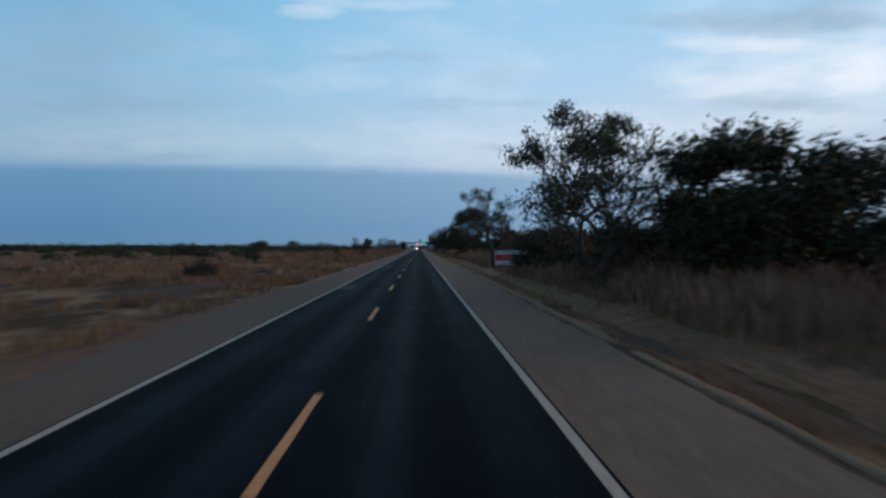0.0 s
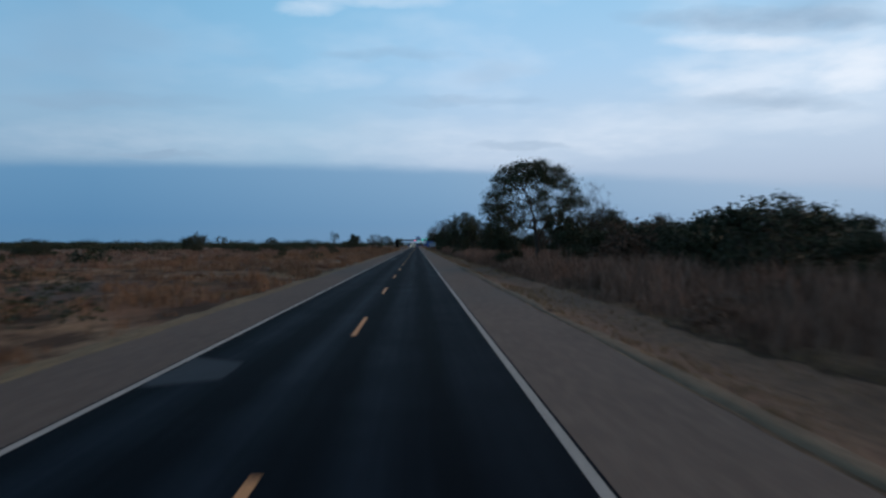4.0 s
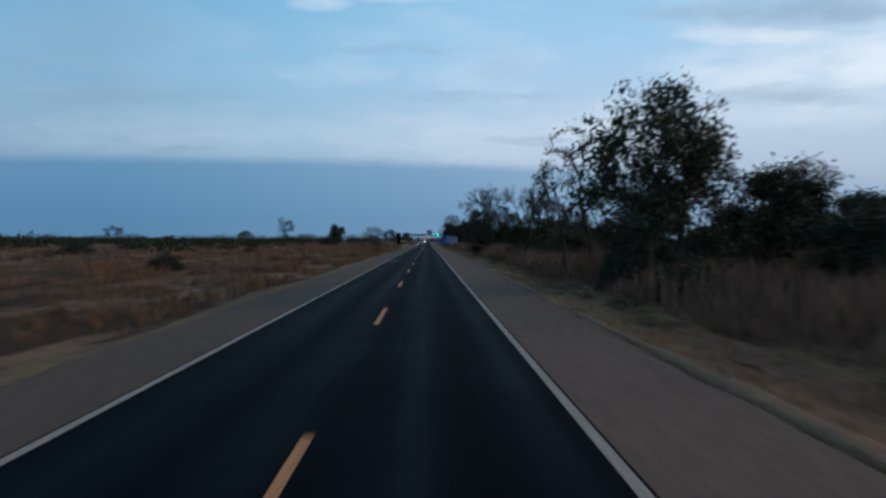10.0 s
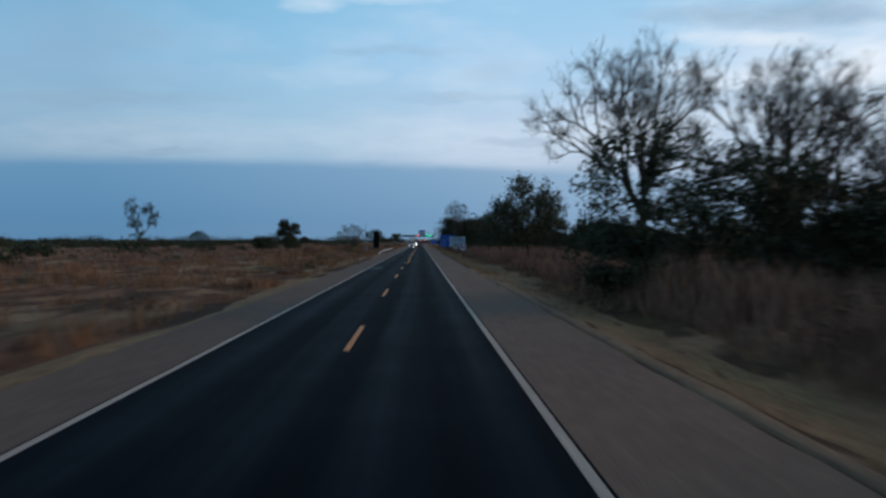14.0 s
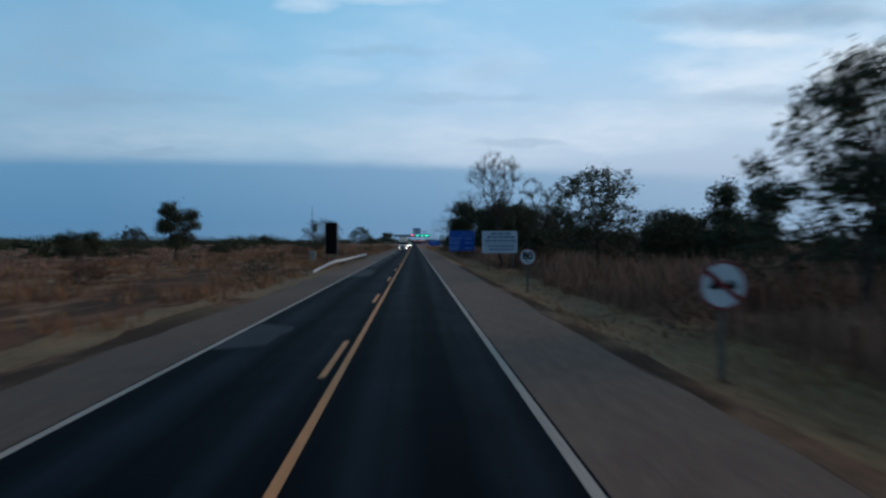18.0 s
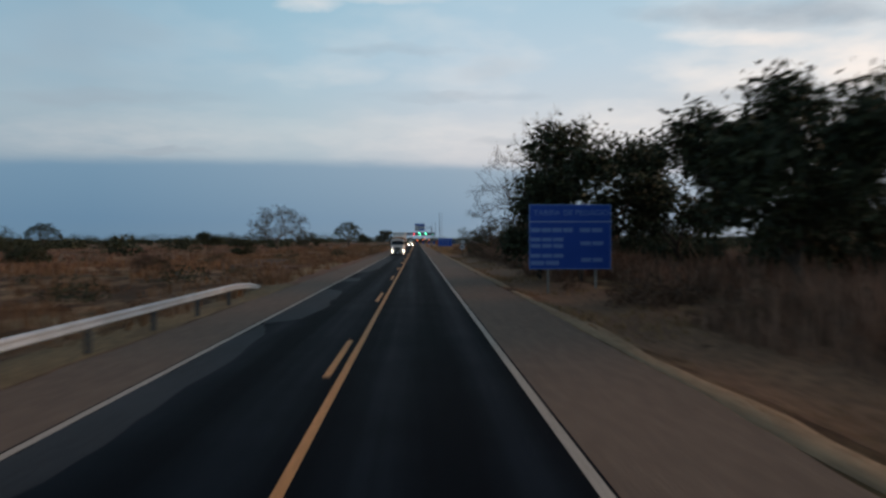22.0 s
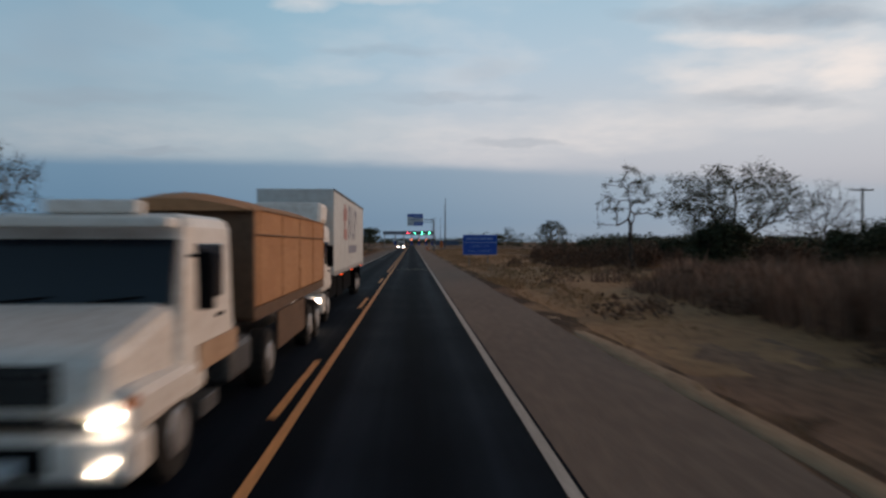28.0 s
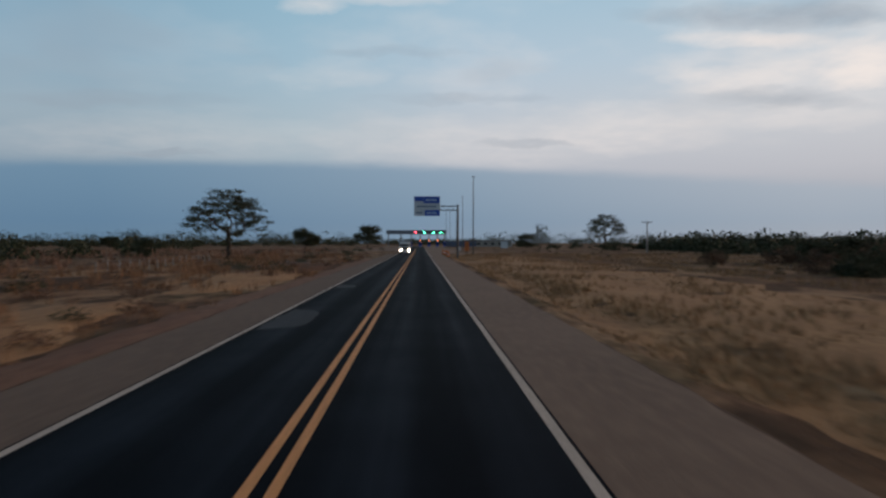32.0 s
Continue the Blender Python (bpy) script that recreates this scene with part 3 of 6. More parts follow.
strip("edge_line_right", 1.82, 1.97, -60, 900, 0.004, WHITE_LINE, 3, 0, "worn white edge line painted on asphalt", "road marking", 0.008)
strip("edge_line_left", -4.97, -4.83, -60, 900, 0.004, WHITE_LINE, 3, 0, "worn white edge line painted on asphalt", "road marking", 0.008)
strip("solid_line", -1.475, -1.335, 374.6, 900, 0.004, YELLOW_LINE, 3, 0, "solid yellow centre line painted on asphalt", "road marking", 0.008)
strip("solid_line_left", -1.77, -1.63, 628.5, 900, 0.004, YELLOW_LINE, 3, 0, "solid yellow centre line painted on asphalt", "road marking", 0.008)
for k in range(-4, 39):
    far = 11.2 + 16 * k
    if far < 626:
        strip("centre_dash", -1.77, -1.63, far - 4.7, far, 0.004, YELLOW_LINE, 1.2, 0, "worn yellow dash painted on the road centre", "road marking", 0.010)
strip("bar_line", -1.28, 0.25, 634.9, 635.2, 0.004, WHITE_LINE, 0.3, 0, "thin white bar painted across the lane", "road marking")
strip("bar_line", 0.42, 1.80, 634.9, 635.2, 0.004, WHITE_LINE, 0.3, 0, "thin white bar painted across the lane", "road marking")

for x0, x1, y0, y1 in ((-4.8, -3.7, 39, 44), (-4.8, -3.3, 81, 87), (-4.8, -3.4, 96, 99), (-4.8, -3.4, 194, 212), (-4.75, -3.1, 287, 294), (-4.8, -3.4, 357, 364),
                       (-4.8, -3.4, 394, 399), (-4.8, -3.2, 428, 441), (-4.8, -3.9, 446, 478.8), (-4.8, -3.4, 479, 494), (-4.75, -3.6, 501, 505), (-4.8, -3.3, 512, 561.5),
                       (-4.7, -3.3, 669, 675), (-4.7, -3.5, 687, 690), (-4.8, -3.7, 562, 570)):
    mid, half, w = (y0 + y1) / 2, (y1 - y0) / 2, x1 - x0
    strip("repair_patch", x0, (lambda y, mid=mid, half=half, w=w, x0=x0: x0 + 0.15 + (w - 0.15) * max(0.0, 1 - abs((y - mid) / half) ** 7) * (0.86 + 0.25 * noise.noise((y * 0.35, x0, 2)))),
          y0, y1, 0.003, PATCH, 0.6, 0, "pale worn patch in the dark asphalt", "road patch", 0.11)

# The ditch's dark soil also carries the shade its shallow shape lacks.
for y0, y1, x0, x1, m, label in ((-60, 74, 5.85, 6.5, SOIL_AND_SHADE, "rutted earth ditch beside the shoulder, its shade painted in"), (-60, 24, 6.5, 10.5, BROWN_COVER, "thin brown straw cover among the roadside trees"), (22, 80, 6.5, 12.5, OLIVE, "thin olive straw cover among the roadside trees"), (-60, 345, 4.84, 5.30, PALE_EARTH, "pale earthen edge beside the shoulder"),
                                 (452, 596, 4.82, 5.45, SAND, "pale sandy edge beside the shoulder"), (586, 770, 4.86, 20.0, DRY_STRAW, "flattened dry straw on the open verge"),
                                 (74, 232, 5.30, 8.2, BROWN_COVER, "thin brown straw cover on the verge"), (226, 345, 5.26, 7.2, OLIVE, "thin olive straw cover on the verge"), (338, 460, 4.80, 9.4, OLIVE, "yellow-green straw cover on the mown verge"),
                                 # The last strip paints the edge's shadow line in dark soil colour.
                                 (452, 590, 5.5, 10.2, BROWN_COVER, "thin reddish-brown straw cover on the verge"), (-60, 760, 4.58, 4.80, SOIL_AND_SHADE, "dark soil and painted shadow line along the shoulder's edge")):
    ys = np.arange(y0, y1 + 0.1, 1.2)
    cols = 14 if x1 > 15 else 7
    verts, faces = [], []
    for y in ys:
        a = x0 + (0.3 if x0 > 5 else 0.06) * noise.noise((y * 0.2, x0, 1)) + (0.15 if x0 > 5 else 0.05) * noise.noise((y * 0.9, x0, 2))
        b = x1 + (4.0 if x1 > 15 else 0.45 if x1 > 5 else 0.15) * noise.noise((y * 0.15, x1, 3)) + 0.2 * noise.noise((y * 0.8, x1, 2))
        for i in range(cols):
            x = a + (b - a) * i / (cols - 1)
            verts.append((x, y, ground_height(x, y) + (0.02 if 0 < i < cols - 1 else -0.02) + (0.012 - 0.05 * min(1, max(0, 3 * noise.noise((y * 0.09, x0, 8)) + 0.8 * noise.noise((y * 0.5, x0, 4)) - (0.4 if y < 400 else 1.2))) if m in (SAND, PALE_EARTH) else 0.0)))
    for j in range(len(ys) - 1):
        for i in range(cols - 1):
            k = j * cols + i
            faces.append((k, k + 1, k + cols + 1, k + cols))
    tagged(new("verge", mesh_of("verge", verts, faces, m, True)), label, "verge", kind="structure")
for y0, y1, m, wide, label in ((-60, 42, RED_SOIL, 1.9, "bare reddish soil strip along the shoulder"), (42, 345, OLIVE, 1.2, "yellow-green grass strip along the shoulder"), (410, 500, OLIVE, 2.4, "dull olive grass strip under the guard rail"), (500, 760, RED_SOIL, 2.2, "bare reddish soil strip along the shoulder")):
    ys = np.arange(y0, y1 + 0.1, 1.5)
    verts, faces, cols = [], [], 6
    for y in ys:
        a, b = left_edge(y) - 0.15, left_edge(y) - wide - 0.8 * noise.noise((y * 0.08, 6, 3)) - 0.4 * noise.noise((y * 0.5, 6, 3))
        for i in range(cols):
            x = a + (b - a) * i / (cols - 1)
            verts.append((x, y, ground_height(x, y) + (0.02 if 0 < i < cols - 1 else -0.02)))
    for j in range(len(ys) - 1):
        for i in range(cols - 1):
            k = j * cols + i
            faces.append((k, k + cols, k + cols + 1, k + 1))
    tagged(new("verge", mesh_of("verge", verts, faces, m, True)), label, "verge", kind="structure")
for y0, y1 in ((345, 472), (498, 570)):
    ys = np.arange(y0, y1 + 0.1, 1.5)
    verts, faces, cols = [], [], 9
    for y in ys:
        near = min(1, (y - y0) / 14, (y1 - y) / 14) * (0.75 + 0.6 * noise.noise((y * 0.06, 3, 5)))
        a = left_edge(y) - 1.6 - 0.7 * noise.noise((y * 0.12, 9, 3)) - 0.3 * noise.noise((y * 0.6, 9, 3))
        b = a - max(0.05, 2.8 * near + 0.8 * noise.noise((y * 0.5, 2, 3)))
        for i in range(cols):
            x = a + (b - a) * i / (cols - 1)
            verts.append((x, y, ground_height(x, y) + (0.03 if 0 < i < cols - 1 else -0.03)))
    for j in range(len(ys) - 1):
        for i in range(cols - 1):
            k = j * cols + i
            faces.append((k, k + cols, k + cols + 1, k + 1))
    tagged(new("verge", mesh_of("verge", verts, faces, OLIVE, True)), "yellow-green dry grass strip beside the field", "verge", kind="structure")


for cx, cy, rx, ry in ((-12.9, 664.0, 5.0, 22.0), (-12.6, 700.0, 4.2, 20.0), (-19.0, 735.0, 7.0, 26.0), (-24.0, 655.0, 6.0, 14.0), (-16.0, 290.0, 5.0, 12.0), (-20.0, 120.0, 6.0, 16.0), (-14.0, 40.0, 4.0, 12.0), (-17.0, 540.0, 5.0, 18.0), (-30.0, 400.0, 9.0, 25.0)):
    verts, faces, n, rings = [], [], 40, 5
    for j in range(rings + 1):
        for k in range(n):
            a, q = 2 * math.pi * k / n, j / rings
            q *= 0.8 + 0.3 * noise.noise((math.cos(a) * 1.7 + cx, math.sin(a) * 1.7 + cy, 3))
            x, y = cx + rx * q * math.cos(a), cy + ry * q * math.sin(a)
            verts.append((x, y, ground_height(x, y) + (0.06 if j < rings else -0.04)))
    for j in range(rings):
        for k in range(n):
            faces.append((j * n + k, (j + 1) * n + k, (j + 1) * n + (k + 1) % n, j * n + (k + 1) % n))
    dry = cx > -13
    tagged(new("straw_ground" if dry else "burnt_ground", mesh_of("burnt_ground", verts, faces, DRY_STRAW if dry else SOIL_AND_SHADE, True)),
           "pale patch of flattened straw beside the road" if dry else "dark patch of burnt ground in the field", "ground", kind="structure")

# ---------------------------------------------------------------- trees
SIZES, USED = {}, []


def tubes(name, nodes, parents, radii, material, sides=5):
    """Tapered tubes from each node to its parent, as one mesh."""
    ring = np.stack([np.cos(np.arange(sides) * 2 * np.pi / sides), np.sin(np.arange(sides) * 2 * np.pi / sides)], 1)
    kids = [i for i in range(len(nodes)) if parents[i] >= 0]
    a, b = nodes[[parents[i] for i in kids]], nodes[kids]
    way = b - a
    way /= np.linalg.norm(way, axis=1, keepdims=True) + 1e-9
    ref = np.where(np.abs(way[:, 2:3]) > 0.9, [[1.0, 0, 0]], [[0, 0, 1.0]])
    u = np.cross(way, ref)
    u /= np.linalg.norm(u, axis=1, keepdims=True)
    v = np.cross(way, u)
    ra = np.minimum(radii[[parents[i] for i in kids]], radii[kids] * 1.6)[:, None, None]
    rb = radii[kids][:, None, None]
    offset = ring[None, :, :1] * u[:, None] + ring[None, :, 1:] * v[:, None]
    verts = np.concatenate([a[:, None] + offset * ra, (b + way * 0.02)[:, None] + offset * rb], 1).reshape(-1, 3)
    base = np.arange(len(kids))[:, None, None] * sides * 2
    k = np.arange(sides)
    quad = np.stack([k, (k + 1) % sides, (k + 1) % sides + sides, k + sides], 1)[None]
    return mesh_fast(name, verts, (base + quad).reshape(-1, 4), material)


def leaves(name, centres, count, spread, size, material, rng, flat=1.0):
    """Small bent leaves scattered in clumps round the centres."""
    n = len(centres) * count
    off = rng.normal(size=(n, 3)) * spread * [1, 1, flat]
    at = np.repeat(centres, count, 0) + off
    d = rng.normal(size=(n, 3))
    d /= np.linalg.norm(d, axis=1, keepdims=True)
    e = np.cross(d, rng.normal(size=(n, 3)))
    e /= np.linalg.norm(e, axis=1, keepdims=True)
    s = size * rng.uniform(0.6, 1.4, (n, 1))
    f = np.cross(d, e) * s * 0.18
    verts = np.stack([at - d * s, at + e * s * 0.42 + f, at + d * s, at - e * s * 0.42 + f], 1).reshape(-1, 3)
    return mesh_fast(name, verts, np.arange(n * 4).reshape(-1, 4), material)


def grow(rng, tips, trunk, wander=0.12, step=0.5, reach=0.6, bend=0.0):
    """Limbs that reach each tip by a short way along the wood, near tips first."""
    nodes = [np.array(p, float) for p in trunk]
    parents = [i - 1 for i in range(len(trunk))]
    first = max(1, int(len(trunk) * 0.45))
    crotch = np.array(trunk[first])
    length = [float(p[2]) for p in trunk]
    ways = [np.array((0.0, 0.0, 1.0)) for p in trunk]
    order = np.argsort(np.linalg.norm(tips - crotch, axis=1))
    ends = []
    for t in tips[order]:
        have = np.array(nodes)
        gap = np.linalg.norm(have - t, axis=1)
        cost = gap + reach * np.array(length)
        if bend:
            turned = 1 - np.sum((t - have) * np.array(ways), axis=1) / (gap + 1e-6)
            cost += bend * gap * turned + bend * np.maximum(0, turned - 0.8)
        cost[:first] += 50
        j = int(np.argmin(cost))
        a = have[j]
        n = max(1, int(gap[j] / step))
        before = nodes[parents[j]] if parents[j] >= 0 else a - [0, 0, 1]
        lead = a - before
        lead = lead / (np.linalg.norm(lead) + 1e-9) * gap[j] * 0.25
        last = j
        bow = rng.normal(size=3) * gap[j] * wander
        for k in range(1, n + 1):
            s = k / n
            p = a * (1 - s) + t * s + (lead + bow) * s * (1 - s) * 1.6 + rng.normal(size=3) * 0.15 * wander * (1 if k < n else 0)
            span = p - nodes[last]
            length.append(length[last] + float(np.linalg.norm(span)))
            ways.append(span / (np.linalg.norm(span) + 1e-9))
            nodes.append(p)
            parents.append(last)
            last = len(nodes) - 1
        ends.append(last)
    return np.array(nodes), parents, ends


def vase(rng, trunk, height, radius, limbs=6, levels=5):
    """Straight limbs that fork again and again from the top of a short trunk, up and outwards."""
    nodes, parents, ends = [np.array(p, float) for p in trunk], [k - 1 for k in range(len(trunk))], []
    first = (height - trunk[-1][2]) * 0.30

    def limb(start, way, span, level):
        last = start
        for k in range(3):
            way = way + rng.normal(size=3) * 0.10 + [0, 0, 0.03]
            way /= np.linalg.norm(way)
            nodes.append(nodes[last] + way * span / 3)
            parents.append(last)
            last = len(nodes) - 1
            if k == 1 and level > 1 and rng.uniform() < 0.55:
                side = way + rng.normal(size=3) * 0.55
                limb(last, side / np.linalg.norm(side), span * 0.55, level + 1)
        if level >= levels:
            ends.append(last)
            return
        turn = np.cross(way, rng.normal(size=3))
        turn /= np.linalg.norm(turn)
        for q in (-1, 1):
            fork = way + turn * q * rng.uniform(0.25, 0.55) + rng.normal(size=3) * 0.08
            limb(last, fork / np.linalg.norm(fork), span * rng.uniform(0.68, 0.88), level + 1)

    for k in range(limbs):
        a, tilt = 2.4 * k + rng.uniform(-0.3, 0.3), rng.uniform(0.25, 0.95) if k else 0.1
        limb(len(trunk) - 1 - k % 3, np.array((math.cos(a) * math.sin(tilt), math.sin(a) * math.sin(tilt), math.cos(tilt))), first * rng.uniform(0.8, 1.15), 0)
    nodes = np.array(nodes)
    top = trunk[-1][2]
    high = nodes[:, 2] > top
    nodes[high, 2] = top + (nodes[high, 2] - top) * (height - top) / (nodes[:, 2].max() - top)
    wide = np.quantile(np.linalg.norm(nodes[ends][:, :2] - nodes[len(trunk) - 1][:2], axis=1), 0.95)
    grown = np.arange(len(nodes)) >= len(trunk)
    nodes[grown, :2] = nodes[len(trunk) - 1][:2] + (nodes[grown, :2] - nodes[len(trunk) - 1][:2]) * radius / wide
    return nodes, parents, ends


def sprays(rng, nodes, parents, radii, ends, count, long):
    """Straight fine twigs that fork off the outer wood, each with two finer ones."""
    thin = [i for i in range(len(nodes)) if parents[i] >= 0 and radii[i] < radii.min() * 2.4] + list(ends)
    pick = rng.choice(np.array(thin), count)
    way = nodes[pick] - nodes[np.array(parents)[pick]]
    way /= np.linalg.norm(way, axis=1, keepdims=True) + 1e-9
    place, up, r = [], [], []
    for p, w in zip(nodes[pick], way):
        d = w + rng.normal(size=3) * 0.55 + [0, 0, 0.18]
        d *= long * rng.uniform(0.45, 1.15) / np.linalg.norm(d)
        k = len(place)
        mid = p + d * 0.55 + rng.normal(size=3) * 0.03 * long
        place += [p, mid, p + d]
        up += [-1, k, k + 1]
        r += [0.007, 0.006, 0.003]
        for j in range(2):
            e = d / np.linalg.norm(d) + rng.normal(size=3) * 0.6
            place.append(mid + e * long * 0.38 / np.linalg.norm(e))
            up.append(k + 1)
            r.append(0.003)
    return np.array(place), up, np.array(r)


def pipe(parents, n, tip, power, trunk_r):
    """Thin twigs add up to limbs and limbs to the trunk."""
    load = np.zeros(n)
    kids = np.zeros(n, bool)
    for i in range(n - 1, -1, -1):
        if not kids[i]:
            load[i] = tip ** power
        if parents[i] >= 0:
            load[parents[i]] += load[i]
            kids[parents[i]] = True
    r = load ** (1 / power)
    k = trunk_r / max(r[0], 1e-6)
    return np.maximum(r * np.where(r > tip * 4, k + (1 - k) * np.exp(-(r - 4 * tip) / (10 * tip)), 1), tip)


def tree(seed, kind, height, radius, trunk_to, label, lean=(0, 0), tips=160, leafy=20, spread=0.4, leaf=0.16, trunk_r=0.2, bark=None, leaf_mat=None, category="tree", name="tree", flat=0.8, reach=0.6, wander=0.12, tip=0.0, power=2.1, lump=0.45, bend=0.0, twigs=0, twig=0.8):
    rng = np.random.default_rng(seed)
    ob = thing(name, (0, 0, -60), label, category, "trees and bushes along the road")
    bark, leaf_mat = bark or BARK, leaf_mat or LEAF
    top = height * trunk_to
    n = 8
    trunk = [(lean[0] * (k / n) ** 1.5 + 0.10 * rng.normal() * (k > 0), lean[1] * (k / n) ** 1.5 + 0.10 * rng.normal() * (k > 0), top * k / n) for k in range(n + 1)]
    c = np.array([lean[0] * 1.3, lean[1] * 1.3, 0])
    d = rng.normal(size=(tips, 3))
    d /= np.linalg.norm(d, axis=1, keepdims=True)
    if kind == "dome":      # fan of twigs that ends in a wide round top
        d[:, 2] = np.abs(d[:, 2]) * 1.0 - 0.12
        r = rng.uniform(0.12, 1.0, (tips, 1)) ** 0.55
        pts = d * r * [radius, radius, height - top * 0.75] + [0, 0, top * 0.75]
    elif kind == "parasol":     # one thick layer of leaves over bare limbs, with a few lower wings
        a, q = rng.uniform(0, 2 * np.pi, tips), np.sqrt(rng.uniform(0, 1, tips))
        z = top + (height - top) * (1 - q ** 2.4) ** 0.6 - rng.uniform(0, 1, tips) ** 1.4 * (height - top) * 0.30
        low = rng.uniform(0, 1, tips) < 0.16
        z = np.where(low, height * rng.uniform(0.42, 0.66, tips), z)
        q = np.where(low, rng.uniform(0.45, 0.95, tips), q)
        pts = np.stack([np.cos(a) * q * radius, np.sin(a) * q * radius, z], 1)
    elif kind == "umbrella":
        a, q = rng.uniform(0, 2 * np.pi, tips), np.sqrt(rng.uniform(0, 1, tips))
        z = height - (height - top) * 0.85 * q ** 2.4 - rng.uniform(0, 1, tips) ** 1.5 * (height - top) * 0.5
        pts = np.stack([np.cos(a) * q * radius, np.sin(a) * q * radius, z], 1)
    elif kind == "tall":    # upright broom
        q = rng.uniform(0, 1, (tips, 1)) ** 0.7
        flat_r = np.sqrt(rng.uniform(0, 1, (tips, 1)))
        d[:, 2] = 0
        d /= np.linalg.norm(d, axis=1, keepdims=True)
        pts = d * flat_r * radius * (0.06 + 0.94 * np.minimum(1, q * 1.25) ** 1.35) + [0, 0, top * 0.6] + q * (1 - 0.22 * flat_r ** 2) * [0, 0, height - top * 0.6]
    elif kind == "bush":
        d[:, 2] = np.abs(d[:, 2])
        pts = d * rng.uniform(0.5, 1.0, (tips, 1)) * [radius, radius, height * 0.93] + [0, 0, height * 0.06]
    else:                   # round, with lobes and gaps
        lobes = rng.normal(size=(9, 3))
        lobes /= np.linalg.norm(lobes, axis=1, keepdims=True)
        near = lobes[np.argmax(d @ lobes.T, 1)]
        d = d * (1 - lump) + near * lump
        mid, half = (top * 0.75 + height) / 2, (height - top * 0.75) / 2
        pts = d * rng.uniform(0.55, 1.08, (tips, 1)) * [radius, radius, half] + [0, 0, mid]
    pts[:, 2] = pts[:, 2].min() + (pts[:, 2] - pts[:, 2].min()) * (height - 0.1 - pts[:, 2].min()) / (pts[:, 2].max() - pts[:, 2].min())
    pts[:, :2] *= radius / np.quantile(np.linalg.norm(pts[:, :2], axis=1), 0.97)
    pts = pts + c * np.clip(pts[:, 2:3] / height, 0, 1)
    if kind == "vase":
        nodes, parents, ends = vase(rng, trunk, height, radius)
    else:
        nodes, parents, ends = grow(rng, pts, trunk, step=0.45 if height > 5 else 0.3, reach=reach, wander=wander, bend=bend)
    radii = pipe(parents, len(nodes), tip or (0.014 if leafy else 0.017), power, trunk_r)
    wood, up, thick = nodes, list(parents), radii
    if twigs:
        more, above, fine = sprays(rng, nodes, parents, radii, ends, twigs, twig)
        if leafy:
            up += [k + len(nodes) if k >= 0 else -1 for k in above]
            wood, thick = np.concatenate([nodes, more]), np.concatenate([radii, fine])
        else:
            part("crown", tubes("crown", more, above, fine, bark, 4), bark, ob, "bare crown of fine grey twigs")
    part("trunk", tubes("trunk", wood, up, thick, bark, 4 if twigs > 1000 else 5), bark, ob)
    if leafy:
        part("crown", leaves("crown", nodes[ends], leafy, spread, leaf, leaf_mat, rng, flat), leaf_mat, ob)
    SIZES[ob.name] = (height, radius)
    return ob


def put(model, x, y, height, radius, turn=None, sink=0.05):
    """The first use of a model places it, the later ones place copies."""
    h, r = SIZES[model.name]
    USED.append(model.name)
    turn = (len(USED) * 137.5) % 360 if turn is None else turn
    m = pose(x, y, ground_height(x, y) - sink, 0, 0, turn) @ Matrix.Diagonal((radius / r, radius / r, height / h, 1))
    if USED.count(model.name) == 1:
        model.matrix_basis = m
        return model
    return copy_thing(model, m @ Matrix.Diagonal((*[1 / s for s in model.scale], 1)))


